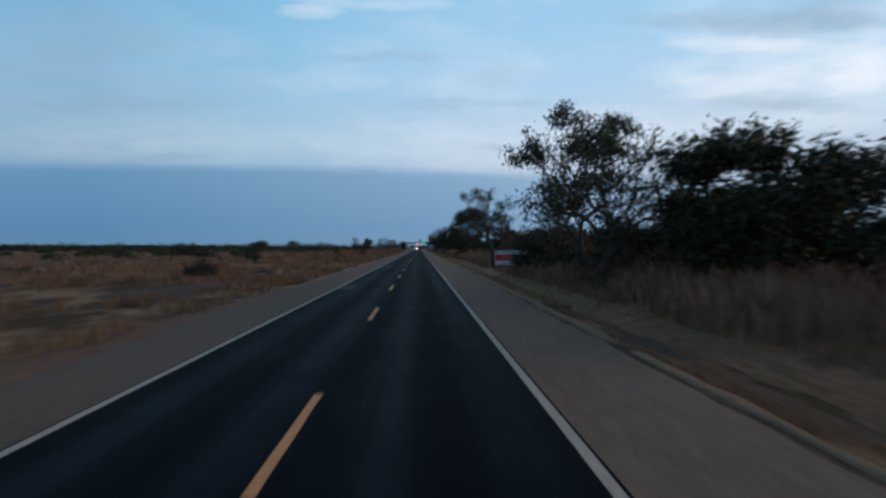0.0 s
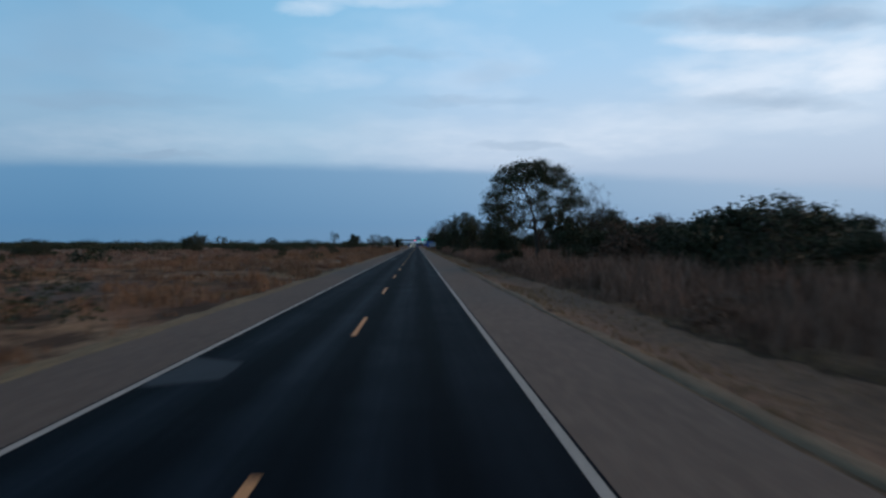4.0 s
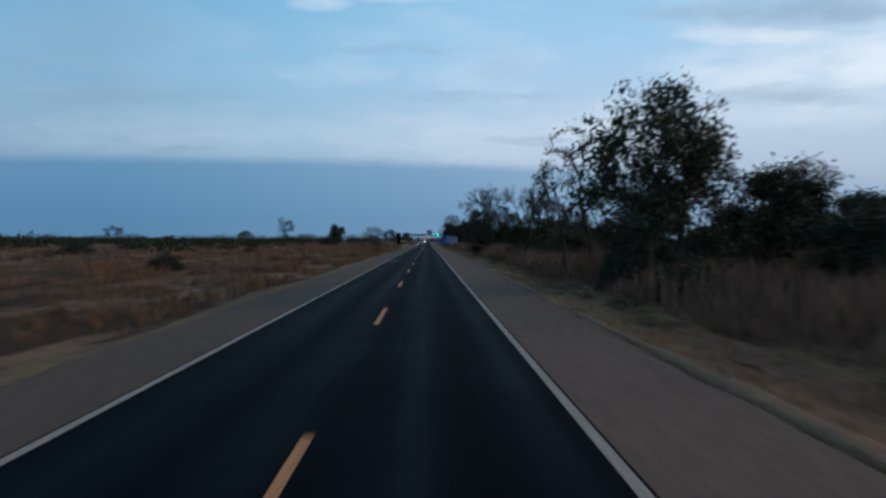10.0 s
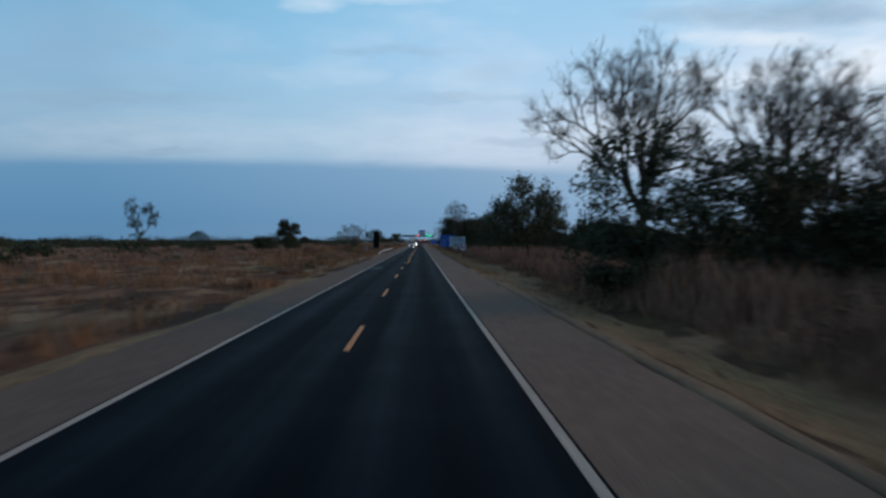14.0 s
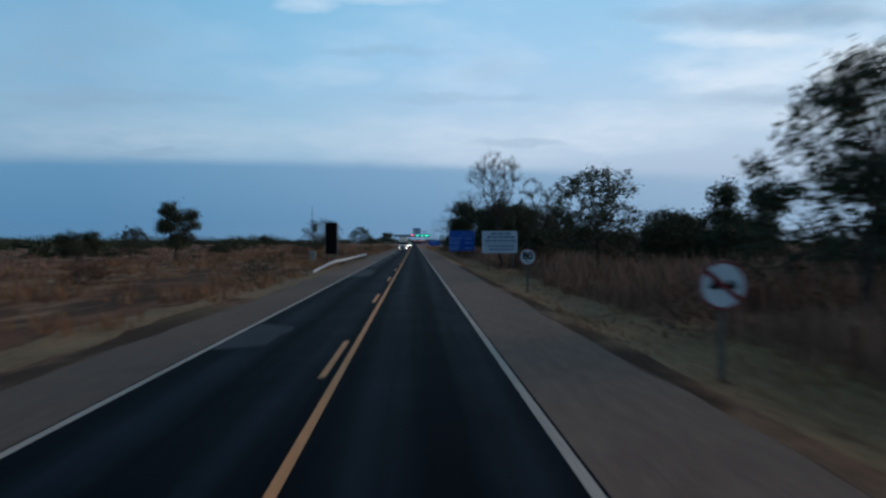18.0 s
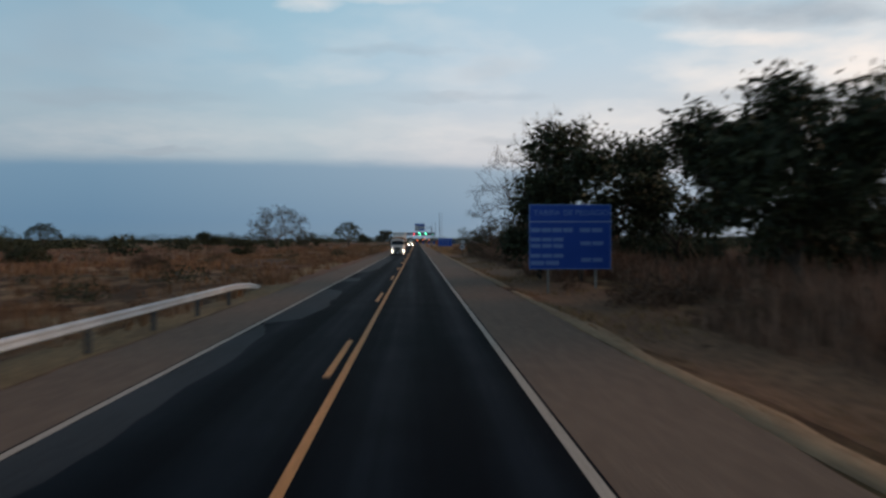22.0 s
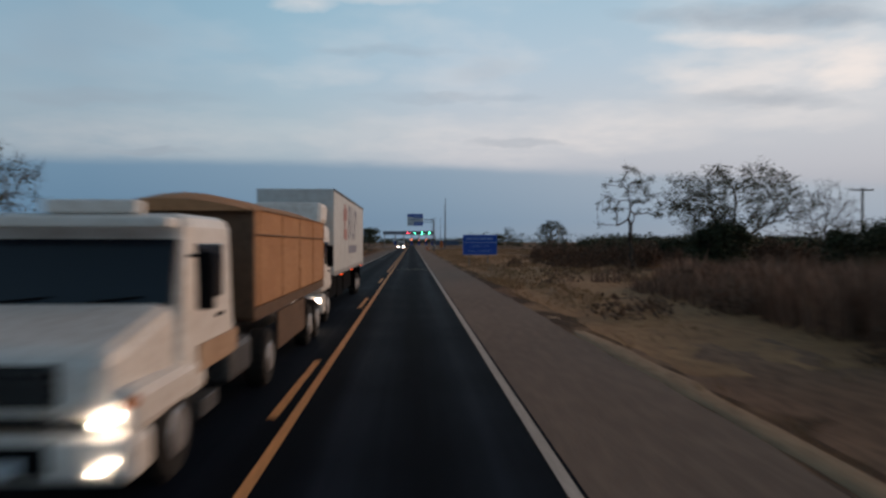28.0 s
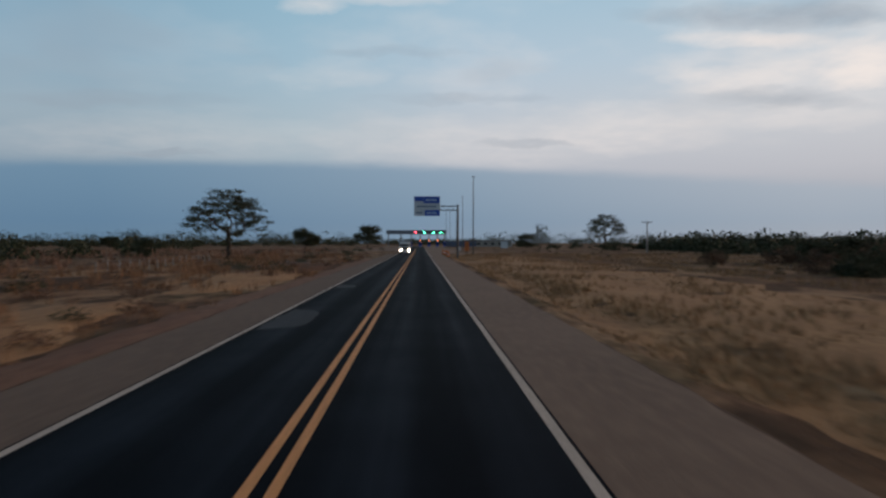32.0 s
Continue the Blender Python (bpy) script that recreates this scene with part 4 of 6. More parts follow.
M = {
    "dense_a": tree(11, "round", 9.0, 4.3, 0.42, "dark leafy roadside tree with a round uneven crown", tips=230, leafy=46, spread=0.42, leaf=0.17, trunk_r=0.24),
    "dense_b": tree(12, "round", 8.0, 3.6, 0.38, "dark leafy tree with lobed crown above dry grass", tips=210, leafy=44, spread=0.40, leaf=0.16, trunk_r=0.2),
    "dense_c": tree(13, "round", 9.5, 3.8, 0.30, "dense dark green tree with a full crown", tips=260, leafy=48, spread=0.42, leaf=0.16, trunk_r=0.22),
    "sparse_a": tree(21, "round", 10.5, 4.6, 0.42, "half-bare tree with thin foliage and dark limbs", lean=(0.4, 0.2), tips=210, leafy=40, spread=0.27, leaf=0.12, trunk_r=0.30, reach=0.3, wander=0.18, tip=0.016, power=1.9, twigs=500, twig=0.7, bend=0.3),
    "sparse_b": tree(22, "round", 8.0, 3.4, 0.40, "thin twisted tree with sparse leaf tufts", lean=(-0.5, 0), tips=130, leafy=16, spread=0.22, leaf=0.13, trunk_r=0.15, twigs=260, twig=0.5),
    "sparse_c": tree(23, "dome", 8.0, 3.5, 0.35, "open-crowned tree with scattered leaf tufts", lean=(0.3, 0.2), tips=170, leafy=15, spread=0.22, leaf=0.14, trunk_r=0.18, twigs=320, twig=0.5),
    "leaning": tree(24, "round", 9.2, 3.7, 0.56, "leaning half-bare tree with a forked dark trunk", lean=(-1.35, 0.2), tips=165, leafy=44, spread=0.26, leaf=0.08, trunk_r=0.29, reach=0.2, wander=0.24, tip=0.016, power=1.9, twigs=500, twig=0.6, bend=0.3),
    "twisted": tree(25, "umbrella", 9.0, 3.0, 0.58, "twisted half-bare tree with small leaf tufts", lean=(-0.9, 0), tips=52, leafy=20, spread=0.22, leaf=0.11, trunk_r=0.30, reach=0.12, wander=0.34, flat=0.6, tip=0.022, power=1.75, twigs=260, twig=0.6),
    "gappy": tree(26, "round", 10.0, 3.7, 0.34, "leafy roadside tree with gaps in its crown", tips=240, leafy=34, spread=0.34, leaf=0.15, trunk_r=0.24, lump=0.22, reach=0.3, wander=0.18),
    "open_round": tree(27, "round", 9.5, 6.0, 0.30, "round half-bare tree with open branching crown", tips=520, leafy=13, spread=0.28, leaf=0.12, trunk_r=0.30, reach=0.3, wander=0.2, lump=0.25, twigs=1200, twig=0.7, bend=0.3),
    "bare_dome": tree(31, "vase", 11.8, 5.2, 0.36, "leafless tree with a wide fan of grey twigs", tip=0.008, leafy=0, trunk_r=0.27, power=2.0, twigs=2600, twig=0.6),
    "bare_dome_b": tree(32, "dome", 10.0, 5.0, 0.44, "leafless dry tree with spreading crooked limbs", lean=(0.4, 0), tips=330, leafy=1, spread=0.15, leaf=0.07, trunk_r=0.25, leaf_mat=DRY_LEAF, tip=0.0145, reach=0.3, bend=0.6, twigs=1700, twig=0.8, wander=0.1),
    "bare_tall": tree(33, "tall", 11.5, 2.6, 0.52, "slender leafless tree with upright branches", lean=(-0.7, 0), tips=260, leafy=2, spread=0.14, leaf=0.07, trunk_r=0.19, leaf_mat=DRY_LEAF, wander=0.08, tip=0.012, bend=0.7, twigs=1700, twig=0.8, reach=0.3),
    "bare_round": tree(34, "round", 9.5, 6.6, 0.30, "wide leafless tree standing in the dry field", lump=0.2, tips=420, leafy=7, spread=0.3, leaf=0.12, trunk_r=0.28, bark=PALE_BARK, leaf_mat=DRY_LEAF, bend=0.5, twigs=2600, twig=0.85, reach=0.35),
    "umbrella_big": tree(42, "parasol", 11.2, 5.3, 0.50, "large broad-crowned tree with dark layered foliage", lean=(-0.7, 0), tips=460, leafy=54, spread=0.34, leaf=0.1, trunk_r=0.27, flat=0.55, reach=0.3, wander=0.2),
    "open_lean": tree(43, "round", 9.6, 4.6, 0.36, "leaning half-bare tree with open twisted limbs", lean=(1.35, 0), tips=560, leafy=9, spread=0.24, leaf=0.12, trunk_r=0.30, reach=0.26, wander=0.22, lump=0.3, tip=0.015, twigs=900, twig=0.7, bend=0.3),
    "black_dense": tree(44, "round", 8.4, 5.0, 0.36, "very dark dense tree with a spreading crown", tips=270, leafy=52, spread=0.40, leaf=0.17, trunk_r=0.26, lump=0.48, reach=0.35),
    "clumpy": tree(45, "dome", 8.6, 4.2, 0.36, "gnarled dark tree with clumps of leaves and gaps", tips=105, leafy=62, spread=0.34, leaf=0.14, trunk_r=0.24, reach=0.2, wander=0.25, tip=0.02, power=1.8),
    "wide_bare": tree(46, "dome", 12.8, 7.0, 0.42, "big leafless tree with long crooked limbs", lean=(0.2, 0), tips=420, leafy=1, spread=0.15, leaf=0.07, trunk_r=0.34, reach=0.3, wander=0.1, tip=0.0135, leaf_mat=DRY_LEAF, bend=0.6, twigs=3200, twig=1.0),
    "umbrella": tree(41, "umbrella", 10.0, 5.6, 0.40, "flat-topped savanna tree with layered foliage", tips=230, leafy=40, spread=0.36, leaf=0.14, trunk_r=0.36, flat=0.40, reach=0.25, tip=0.018, power=1.85),
    "bush_a": tree(51, "bush", 3.0, 2.2, 0.10, "dark rounded bush in tall dry grass", tips=110, leafy=30, spread=0.26, leaf=0.13, trunk_r=0.08, category="bush", name="bush"),
    "bush_b": tree(52, "bush", 3.0, 2.0, 0.12, "brownish half-bare bush in tall dry grass", tips=120, leafy=16, spread=0.2, leaf=0.10, trunk_r=0.07, leaf_mat=BROWN_LEAF, category="bush", name="bush", twigs=300, twig=0.45),
    "bush_c": tree(53, "round", 4.6, 2.3, 0.22, "small dark tree-like bush behind the verge", tips=130, leafy=32, spread=0.3, leaf=0.14, trunk_r=0.10, category="bush", name="bush"),
}
# the trees that stand out, from the start of the road to the toll plaza: x, y, height, crown radius
for kind, x, y, h, r, turn in (
        ("bush_c", 13.0, 44.0, 4.2, 2.6, 60), ("bush_c", 16.4, 41.0, 4.4, 3.0, 200), ("bush_a", 11.2, 52.5, 2.6, 2.2, 100), ("bush_c", 9.9, 58.0, 3.4, 1.9, 10), ("black_dense", 14.6, 30.0, 7.9, 5.2, 30), ("bush_c", 18.5, 34.0, 6.0, 4.4, 140), ("bush_b", 13.2, 54.0, 3.8, 2.4, 160), ("bush_c", 14.0, 65.0, 3.8, 2.2, 10), ("sparse_a", 11.4, 48.5, 12.5, 5.1, 10), ("open_lean", 9.85, 37.2, 9.6, 4.5, 0), ("sparse_c", 17.5, 45.0, 7.5, 3.0, 200), ("bush_b", 11.5, 39.0, 2.4, 1.6, 20), ("bush_b", 12.2, 33.5, 3.0, 1.8, 250), ("sparse_c", 11.6, 60.0, 6.8, 3.2, 80), ("dense_b", 18.5, 21.0, 6.2, 4.0, 200),
        ("leaning", 8.5, 77.2, 9.2, 3.7, 0), ("umbrella_big", 12.7, 154.0, 11.2, 5.3, 0), ("bare_dome_b", 18.6, 156.0, 9.0, 3.0, 40), ("clumpy", 21.0, 160.0, 6.5, 3.4, 40), ("bush_c", 16.0, 151.0, 4.4, 2.6, 90), ("bush_c", 9.6, 157.0, 3.6, 1.7, 200), ("gappy", 11.2, 173.0, 7.5, 2.7, 120), ("gappy", 31.2, 216.0, 7.8, 2.6, 0), ("dense_a", 37.0, 218.0, 8.2, 3.6, 100), ("sparse_c", 30.0, 275.0, 8.8, 4.0, 15), ("dense_b", 40.0, 277.0, 7.4, 3.8, 75), ("sparse_c", 49.0, 276.0, 8.6, 4.0, 130), ("gappy", 57.0, 281.0, 10.8, 4.6, 30), ("dense_a", 34.6, 278.0, 7.0, 3.2, 160), ("dense_b", 45.0, 278.0, 7.2, 3.2, 220), ("sparse_b", 22.0, 280.0, 8.0, 2.8, 40), ("clumpy", 63.0, 284.0, 9.0, 4.2, 10),
        ("dense_a", 27.3, 215.0, 9.4, 2.8, 70), ("bare_dome_b", 24.6, 218.0, 8.8, 1.8, 10), ("gappy", 10.4, 243.0, 10.0, 3.4, 15), ("twisted", 10.6, 255.5, 9.9, 2.9, 0), ("bare_dome_b", 14.8, 258.0, 9.2, 3.4, 70), ("clumpy", 13.4, 247.0, 9.4, 3.2, 200),
        ("twisted", 9.4, 258.0, 7.6, 2.0, 25), ("dense_c", 16.9, 303.0, 5.7, 2.1, 0), ("sparse_c", 21.5, 305.0, 6.4, 2.6, 30), ("bush_a", 11.5, 287.0, 1.9, 1.7, 0), ("bush_a", 13.0, 291.0, 2.3, 2.1, 40), ("bush_a", 12.2, 282.5, 1.8, 1.6, 80), ("bush_a", 14.5, 286.0, 2.6, 2.3, 120), ("bush_a", 10.8, 295.0, 2.1, 1.5, 160), ("bush_a", 13.2, 299.0, 2.6, 2.3, 200), ("bush_b", 9.6, 289.0, 1.6, 1.3, 0), ("sparse_c", 26.0, 300.0, 8.4, 4.0, 50),
        ("dense_b", 20.0, 250.0, 7.0, 3.2, 30), ("bush_a", 9.8, 244.0, 2.3, 1.6, 10), ("bush_a", 11.2, 247.5, 2.9, 2.0, 60), ("bush_a", 13.0, 251.0, 3.2, 2.4, 100), ("bush_a", 10.4, 238.5, 1.9, 1.3, 190), ("bare_dome", 10.2, 325.5, 11.7, 5.1, 0), ("bare_dome", 16.8, 326.5, 12.0, 4.9, 140), ("bare_dome", 20.6, 329.0, 10.6, 4.6, 75), ("bare_dome", 24.2, 328.0, 9.0, 3.8, 250), ("black_dense", 26.5, 327.0, 5.8, 3.8, 80), ("dense_b", 22.4, 330.0, 6.4, 3.4, 130), ("clumpy", 9.6, 322.8, 7.4, 3.4, 250), ("bush_c", 8.4, 323.5, 3.2, 1.7, 60), ("gappy", 13.6, 323.5, 7.0, 2.4, 30), ("clumpy", 16.6, 324.2, 6.6, 2.4, 100), ("bush_c", 20.5, 324.0, 4.6, 2.6, 0),
        ("gappy", 11.2, 364.0, 9.3, 3.5, 160), ("clumpy", 12.0, 395.0, 7.6, 3.1, 40), ("gappy", 15.7, 397.0, 7.2, 2.5, 280), ("bare_tall", 18.6, 398.0, 9.8, 1.4, 60), ("sparse_c", 20.8, 397.0, 8.3, 2.1, 40), ("bush_c", 25.0, 397.0, 5.8, 2.7, 10), ("bush_c", 29.0, 398.0, 6.0, 2.8, 90), ("gappy", 19.0, 427.0, 4.5, 2.0, 10), ("bare_tall", 22.0, 408.0, 11.0, 3.2, 0),
        ("clumpy", 13.8, 428.0, 8.0, 3.8, 330), ("dense_b", 27.0, 432.0, 7.5, 3.0, 100), ("bare_tall", 8.9, 446.5, 11.6, 2.6, 0), ("twisted", 12.7, 446.0, 9.0, 1.9, 10), ("twisted", 14.4, 446.5, 9.2, 2.6, 170), ("bush_c", 12.8, 446.0, 3.8, 2.2, 0), ("sparse_c", 16.5, 450.0, 6.8, 3.0, 120),
        ("dense_c", 10.4, 500.2, 9.7, 4.9, 90), ("dense_a", 13.3, 480.8, 8.5, 4.3, 220), ("bush_c", 8.3, 503.5, 6.2, 2.6, 30), ("dense_b", 18.0, 504.0, 9.5, 4.2, 100), ("open_round", 18.8, 479.5, 8.5, 3.0, 20), ("gappy", 22.6, 482.0, 8.2, 2.6, 170), ("wide_bare", 11.6, 514.5, 12.8, 7.0, 0), ("dense_c", 17.6, 488.0, 8.6, 4.0, 20),
        ("sparse_b", 8.9, 574.0, 4.9, 1.9, 40), ("sparse_c", 10.2, 563.0, 5.0, 2.3, 70), ("sparse_b", 12.2, 561.0, 5.5, 2.4, 200), ("sparse_c", 17.4, 559.0, 8.1, 2.7, 20), ("sparse_b", 20.8, 556.0, 7.0, 2.6, 90), ("bare_dome_b", 24.4, 560.0, 7.8, 3.2, 60), ("bare_dome_b", 28.6, 561.0, 7.7, 3.2, 160), ("sparse_b", 14.5, 538.0, 5.6, 2.2, 160), ("sparse_c", 11.8, 531.0, 5.0, 2.2, 120), ("sparse_b", 19.0, 534.0, 5.8, 2.4, 20),
        ("bush_b", 18.0, 666.5, 1.9, 1.5, 40), ("bush_b", 21.0, 669.0, 2.0, 1.6, 150), ("bush_b", 10.6, 640.6, 1.1, 0.9, 10), ("open_round", 28.3, 631.0, 9.4, 6.2, 140), ("twisted", 19.0, 630.0, 8.9, 2.6, 60), ("bare_dome_b", 47.0, 648.0, 9.5, 4.0, 0),
        ("umbrella", 66.0, 890.0, 12.5, 7.4, 0), ("sparse_c", 55.0, 960.0, 11.0, 5.0, 30), ("bush_c", 48.0, 955.0, 6.5, 4.5, 0),
        # the open field on the other side
        ("bush_a", -58.0, 176.0, 3.4, 3.0, 0), ("bush_c", -27.0, 112.0, 3.1, 1.4, 30), ("bush_c", -27.0, 222.0, 2.2, 1.0, 60), ("bush_c", -31.0, 330.0, 2.4, 1.3, 90), ("bush_a", -22.0, 268.0, 1.6, 1.4, 10), ("bush_b", -20.0, 420.0, 1.5, 1.6, 10), ("bush_a", -19.0, 60.0, 1.5, 1.5, 10), ("bush_b", -24.0, 520.0, 1.7, 1.8, 70), ("bush_a", -46.0, 540.0, 2.8, 2.4, 0), ("sparse_b", -35.8, 198.0, 4.6, 1.6, 0), ("sparse_b", -57.0, 188.0, 3.4, 2.0, 90), ("bush_a", -81.0, 231.0, 3.4, 4.2, 0), ("sparse_b", -36.0, 384.0, 8.3, 2.1, 60),
        ("dense_c", -36.5, 483.5, 8.6, 3.3, 120), ("sparse_c", -38.0, 470.0, 4.8, 2.6, 0), ("dense_b", -36.0, 452.0, 3.9, 2.2, 0), ("bare_round", -33.0, 620.0, 10.9, 7.0, 0),
        ("umbrella", -30.0, 757.0, 11.0, 6.5, 200), ("open_round", -38.8, 695.0, 6.4, 4.0, 30), ("dense_a", -27.7, 814.0, 6.0, 3.5, 10), ("dense_b", -24.0, 960.0, 10.5, 6.0, 80),
        ("bush_c", -44.0, 760.0, 3.4, 1.4, 0), ("sparse_c", -147.0, 1000.0, 10.0, 6.0, 0), ("bush_c", -158.0, 1002.0, 6.0, 5.0, 0), ("dense_a", -60.0, 655.0, 5.0, 3.5, 0),
        ("sparse_c", -62.0, 560.0, 5.0, 3.0, 40), ("bush_c", -26.0, 560.0, 2.8, 2.0, 80), ("bush_c", -70.0, 300.0, 5.0, 3.5, 0), ("sparse_b", -95.0, 420.0, 7.0, 3.0, 0), ("umbrella", -130.0, 700.0, 9.0, 6.0, 0)):
    put(M[kind], x, y, h, r, turn)

# the belt of scrub behind the verge
kinds = ["bush_a", "bush_b", "bush_c", "bush_c", "dense_b", "sparse_c"]
for y0, y1, x0, x1, h0, h1, count in ((-5, 75, 20, 44, 3.0, 5.0, 22), (75, 150, 17, 47, 3.0, 5.2, 42), (150, 235, 27, 55, 3.5, 6.2, 40), (235, 320, 16, 46, 2.8, 4.8, 46),
                                      (320, 400, 20, 46, 2.6, 4.6, 40), (400, 480, 24, 50, 3.0, 5.5, 36), (484, 530, 22, 45, 3.0, 5.5, 20), (520, 600, 14, 40, 2.0, 4.2, 40),
                                      (600, 650, 22, 60, 2.0, 4.5, 26)):
    for k in range(count):
        h = RNG.uniform(h0, h1)
        put(M[kinds[RNG.integers(len(kinds))]], RNG.uniform(x0, x1), y0 + (y1 - y0) * (k + RNG.uniform()) / count, h, h * RNG.uniform(0.5, 0.85))


# close brown scrub beside the bend of the verge after the tariff sign, and dark scrub round the second blue sign
rng = np.random.default_rng(43)
for k in range(44):
    h = rng.uniform(2.4, 4.4)
    put(M["bush_b" if k % 5 else "bush_c"], rng.uniform(11.5, 30), rng.uniform(528, 578), h, h * rng.uniform(0.5, 0.8))
for k in range(34):
    h = rng.uniform(1.8, 3.8)
    put(M[("bush_b", "bush_c", "bush_a")[k % 3]], rng.uniform(30, 60), rng.uniform(660, 735), h * 0.85, h * rng.uniform(0.6, 1.0))
# half-bare brown bushes on the open verge before the second blue sign
rng = np.random.default_rng(41)
for k in range(26):
    h = rng.uniform(1.3, 2.8)
    put(M["bush_b"], rng.uniform(13.5, 38), rng.uniform(628, 652), h, h * rng.uniform(0.6, 0.9))


def low_shrubs(name, xs, ys, hs, seed, material, label, leaf=0.09):
    """Knee-high scrub: loose heaps of small leaves on the ground."""
    rng = np.random.default_rng(seed)
    n = 240
    d = rng.normal(size=(len(xs), n, 3))
    d /= np.linalg.norm(d, axis=2, keepdims=True)
    d[:, :, 2] = np.abs(d[:, :, 2])
    zs = np.array([ground_height(float(x), float(y)) for x, y in zip(xs, ys)])
    size = np.stack([hs * 1.3, hs * 1.3, hs], 1)[:, None] * rng.uniform(0.75, 1.25, (len(xs), 1, 3))
    at = (np.stack([xs, ys, zs], 1)[:, None] + d * size * rng.uniform(0.35, 1, (len(xs), n, 1))).reshape(-1, 3)
    s = np.repeat(hs, n)[:, None] ** 0.7 * leaf
    e = rng.normal(size=at.shape)
    e /= np.linalg.norm(e, axis=1, keepdims=True)
    f = np.cross(e, rng.normal(size=at.shape))
    f /= np.linalg.norm(f, axis=1, keepdims=True)
    verts = np.stack([at - e * s, at + f * s * 0.5, at + e * s, at - f * s * 0.5], 1).reshape(-1, 3)
    tagged(new(name, mesh_fast(name, verts, np.arange(len(at) * 4).reshape(-1, 4), material)), label, "scrub", kind="stuff")


low_shrubs("low_scrub", RNG.uniform(8.0, 15, 260), RNG.uniform(0, 620, 260), RNG.uniform(0.4, 1.5, 260), 1, BROWN_LEAF, "low brown scrub in the tall verge grass")
low_shrubs("low_scrub", -9.8 - RNG.uniform(0, 1, 900) ** 1.4 * 75, RNG.uniform(0, 800, 900), RNG.uniform(0.2, 0.7, 900), 2, BROWN_LEAF, "low brown scrub scattered over the field")
low_shrubs("low_scrub", -10.5 - RNG.uniform(0, 1, 300) ** 1.2 * 110, RNG.uniform(0, 900, 300), RNG.uniform(0.4, 1.0, 300) * RNG.uniform(0.9, 1.7, 300), 3, LEAF, "low olive scrub scattered over the field")
low_shrubs("low_scrub", RNG.uniform(17, 46, 60), RNG.uniform(622, 672, 60), RNG.uniform(0.6, 1.4, 60), 6, BROWN_LEAF, "brown shrubs on the open verge")
low_shrubs("low_scrub", RNG.uniform(26, 85, 90), RNG.uniform(640, 900, 90), RNG.uniform(0.2, 0.8, 90), 4, DRY_LEAF, "low brown scrub scattered over the open verge")
low_shrubs("far_scrub", RNG.uniform(62, 135, 150), RNG.uniform(650, 800, 150), RNG.uniform(1.8, 3.8, 150), 8, LEAF, "far dark scrub beyond the open verge", 0.2)
low_shrubs("far_scrub", RNG.uniform(78, 195, 200), RNG.uniform(790, 905, 200), RNG.uniform(2.8, 5.6, 200), 9, LEAF, "far dark belt of bushes beyond the open verge", 0.2)
low_shrubs("far_scrub", RNG.uniform(50, 330, 420), RNG.uniform(-40, 1100, 420), RNG.uniform(0.8, 3.0, 420), 7, LEAF, "far bushes behind the roadside belt", 0.2)
low_shrubs("far_scrub", -RNG.uniform(45, 300, 170), RNG.uniform(90, 800, 170), RNG.uniform(1.2, 3.6, 170), 12, LEAF, "dark bushes scattered over the far field", 0.2)
low_shrubs("far_scrub", -RNG.uniform(90, 420, 160), RNG.uniform(250, 1150, 160), RNG.uniform(1.5, 4.5, 160), 5, LEAF, "far bushes and small trees out in the field", 0.2)


def far_woods(name, x0, x1, y0, y1, count, h0, h1, seed):
    """A low uneven wall of clumps along the horizon."""
    rng = np.random.default_rng(seed)
    t = rng.uniform(0, 1, count)
    h = h0 + (h1 - h0) * rng.uniform(0, 1, count) ** 1.5
    c = np.stack([x0 + (x1 - x0) * t, y0 + (y1 - y0) * t + rng.uniform(-60, 60, count), h * 0.5], 1)
    rad = h * rng.uniform(0.7, 1.5, count)
    n = 150
    d = rng.normal(size=(count, n, 3))
    d /= np.linalg.norm(d, axis=2, keepdims=True)
    at = c[:, None] + d * np.stack([rad, rad, h * 0.5], 1)[:, None] * rng.uniform(0.4, 1, (count, n, 1))
    at = at.reshape(-1, 3)
    s = 0.36
    e, f = rng.normal(size=at.shape) * s, rng.normal(size=at.shape) * s
    verts = np.stack([at - e, at + f * 0.6, at + e, at - f * 0.6], 1).reshape(-1, 3)
    tagged(new(name, mesh_fast(name, verts, np.arange(len(at) * 4).reshape(-1, 4), LEAF)), "far dark line of trees along the horizon", "woods", kind="stuff")


far_woods("far_woods", -1500, -60, 1250, 1500, 520, 4, 9, 1)
far_woods("far_woods", -900, -120, 500, 1200, 300, 2, 5, 2)
far_woods("far_woods", -330, -210, 60, 620, 260, 2, 4.5, 5)
far_woods("far_woods", -1100, -40, 880, 1150, 420, 3.5, 12, 6)
far_woods("far_woods", -520, -150, 160, 700, 240, 2, 5.5, 7)
far_woods("far_woods", 60, 900, 1300, 1000, 330, 6, 14, 3)
far_woods("far_woods", -60, 70, 1450, 1450, 90, 5, 9, 4)


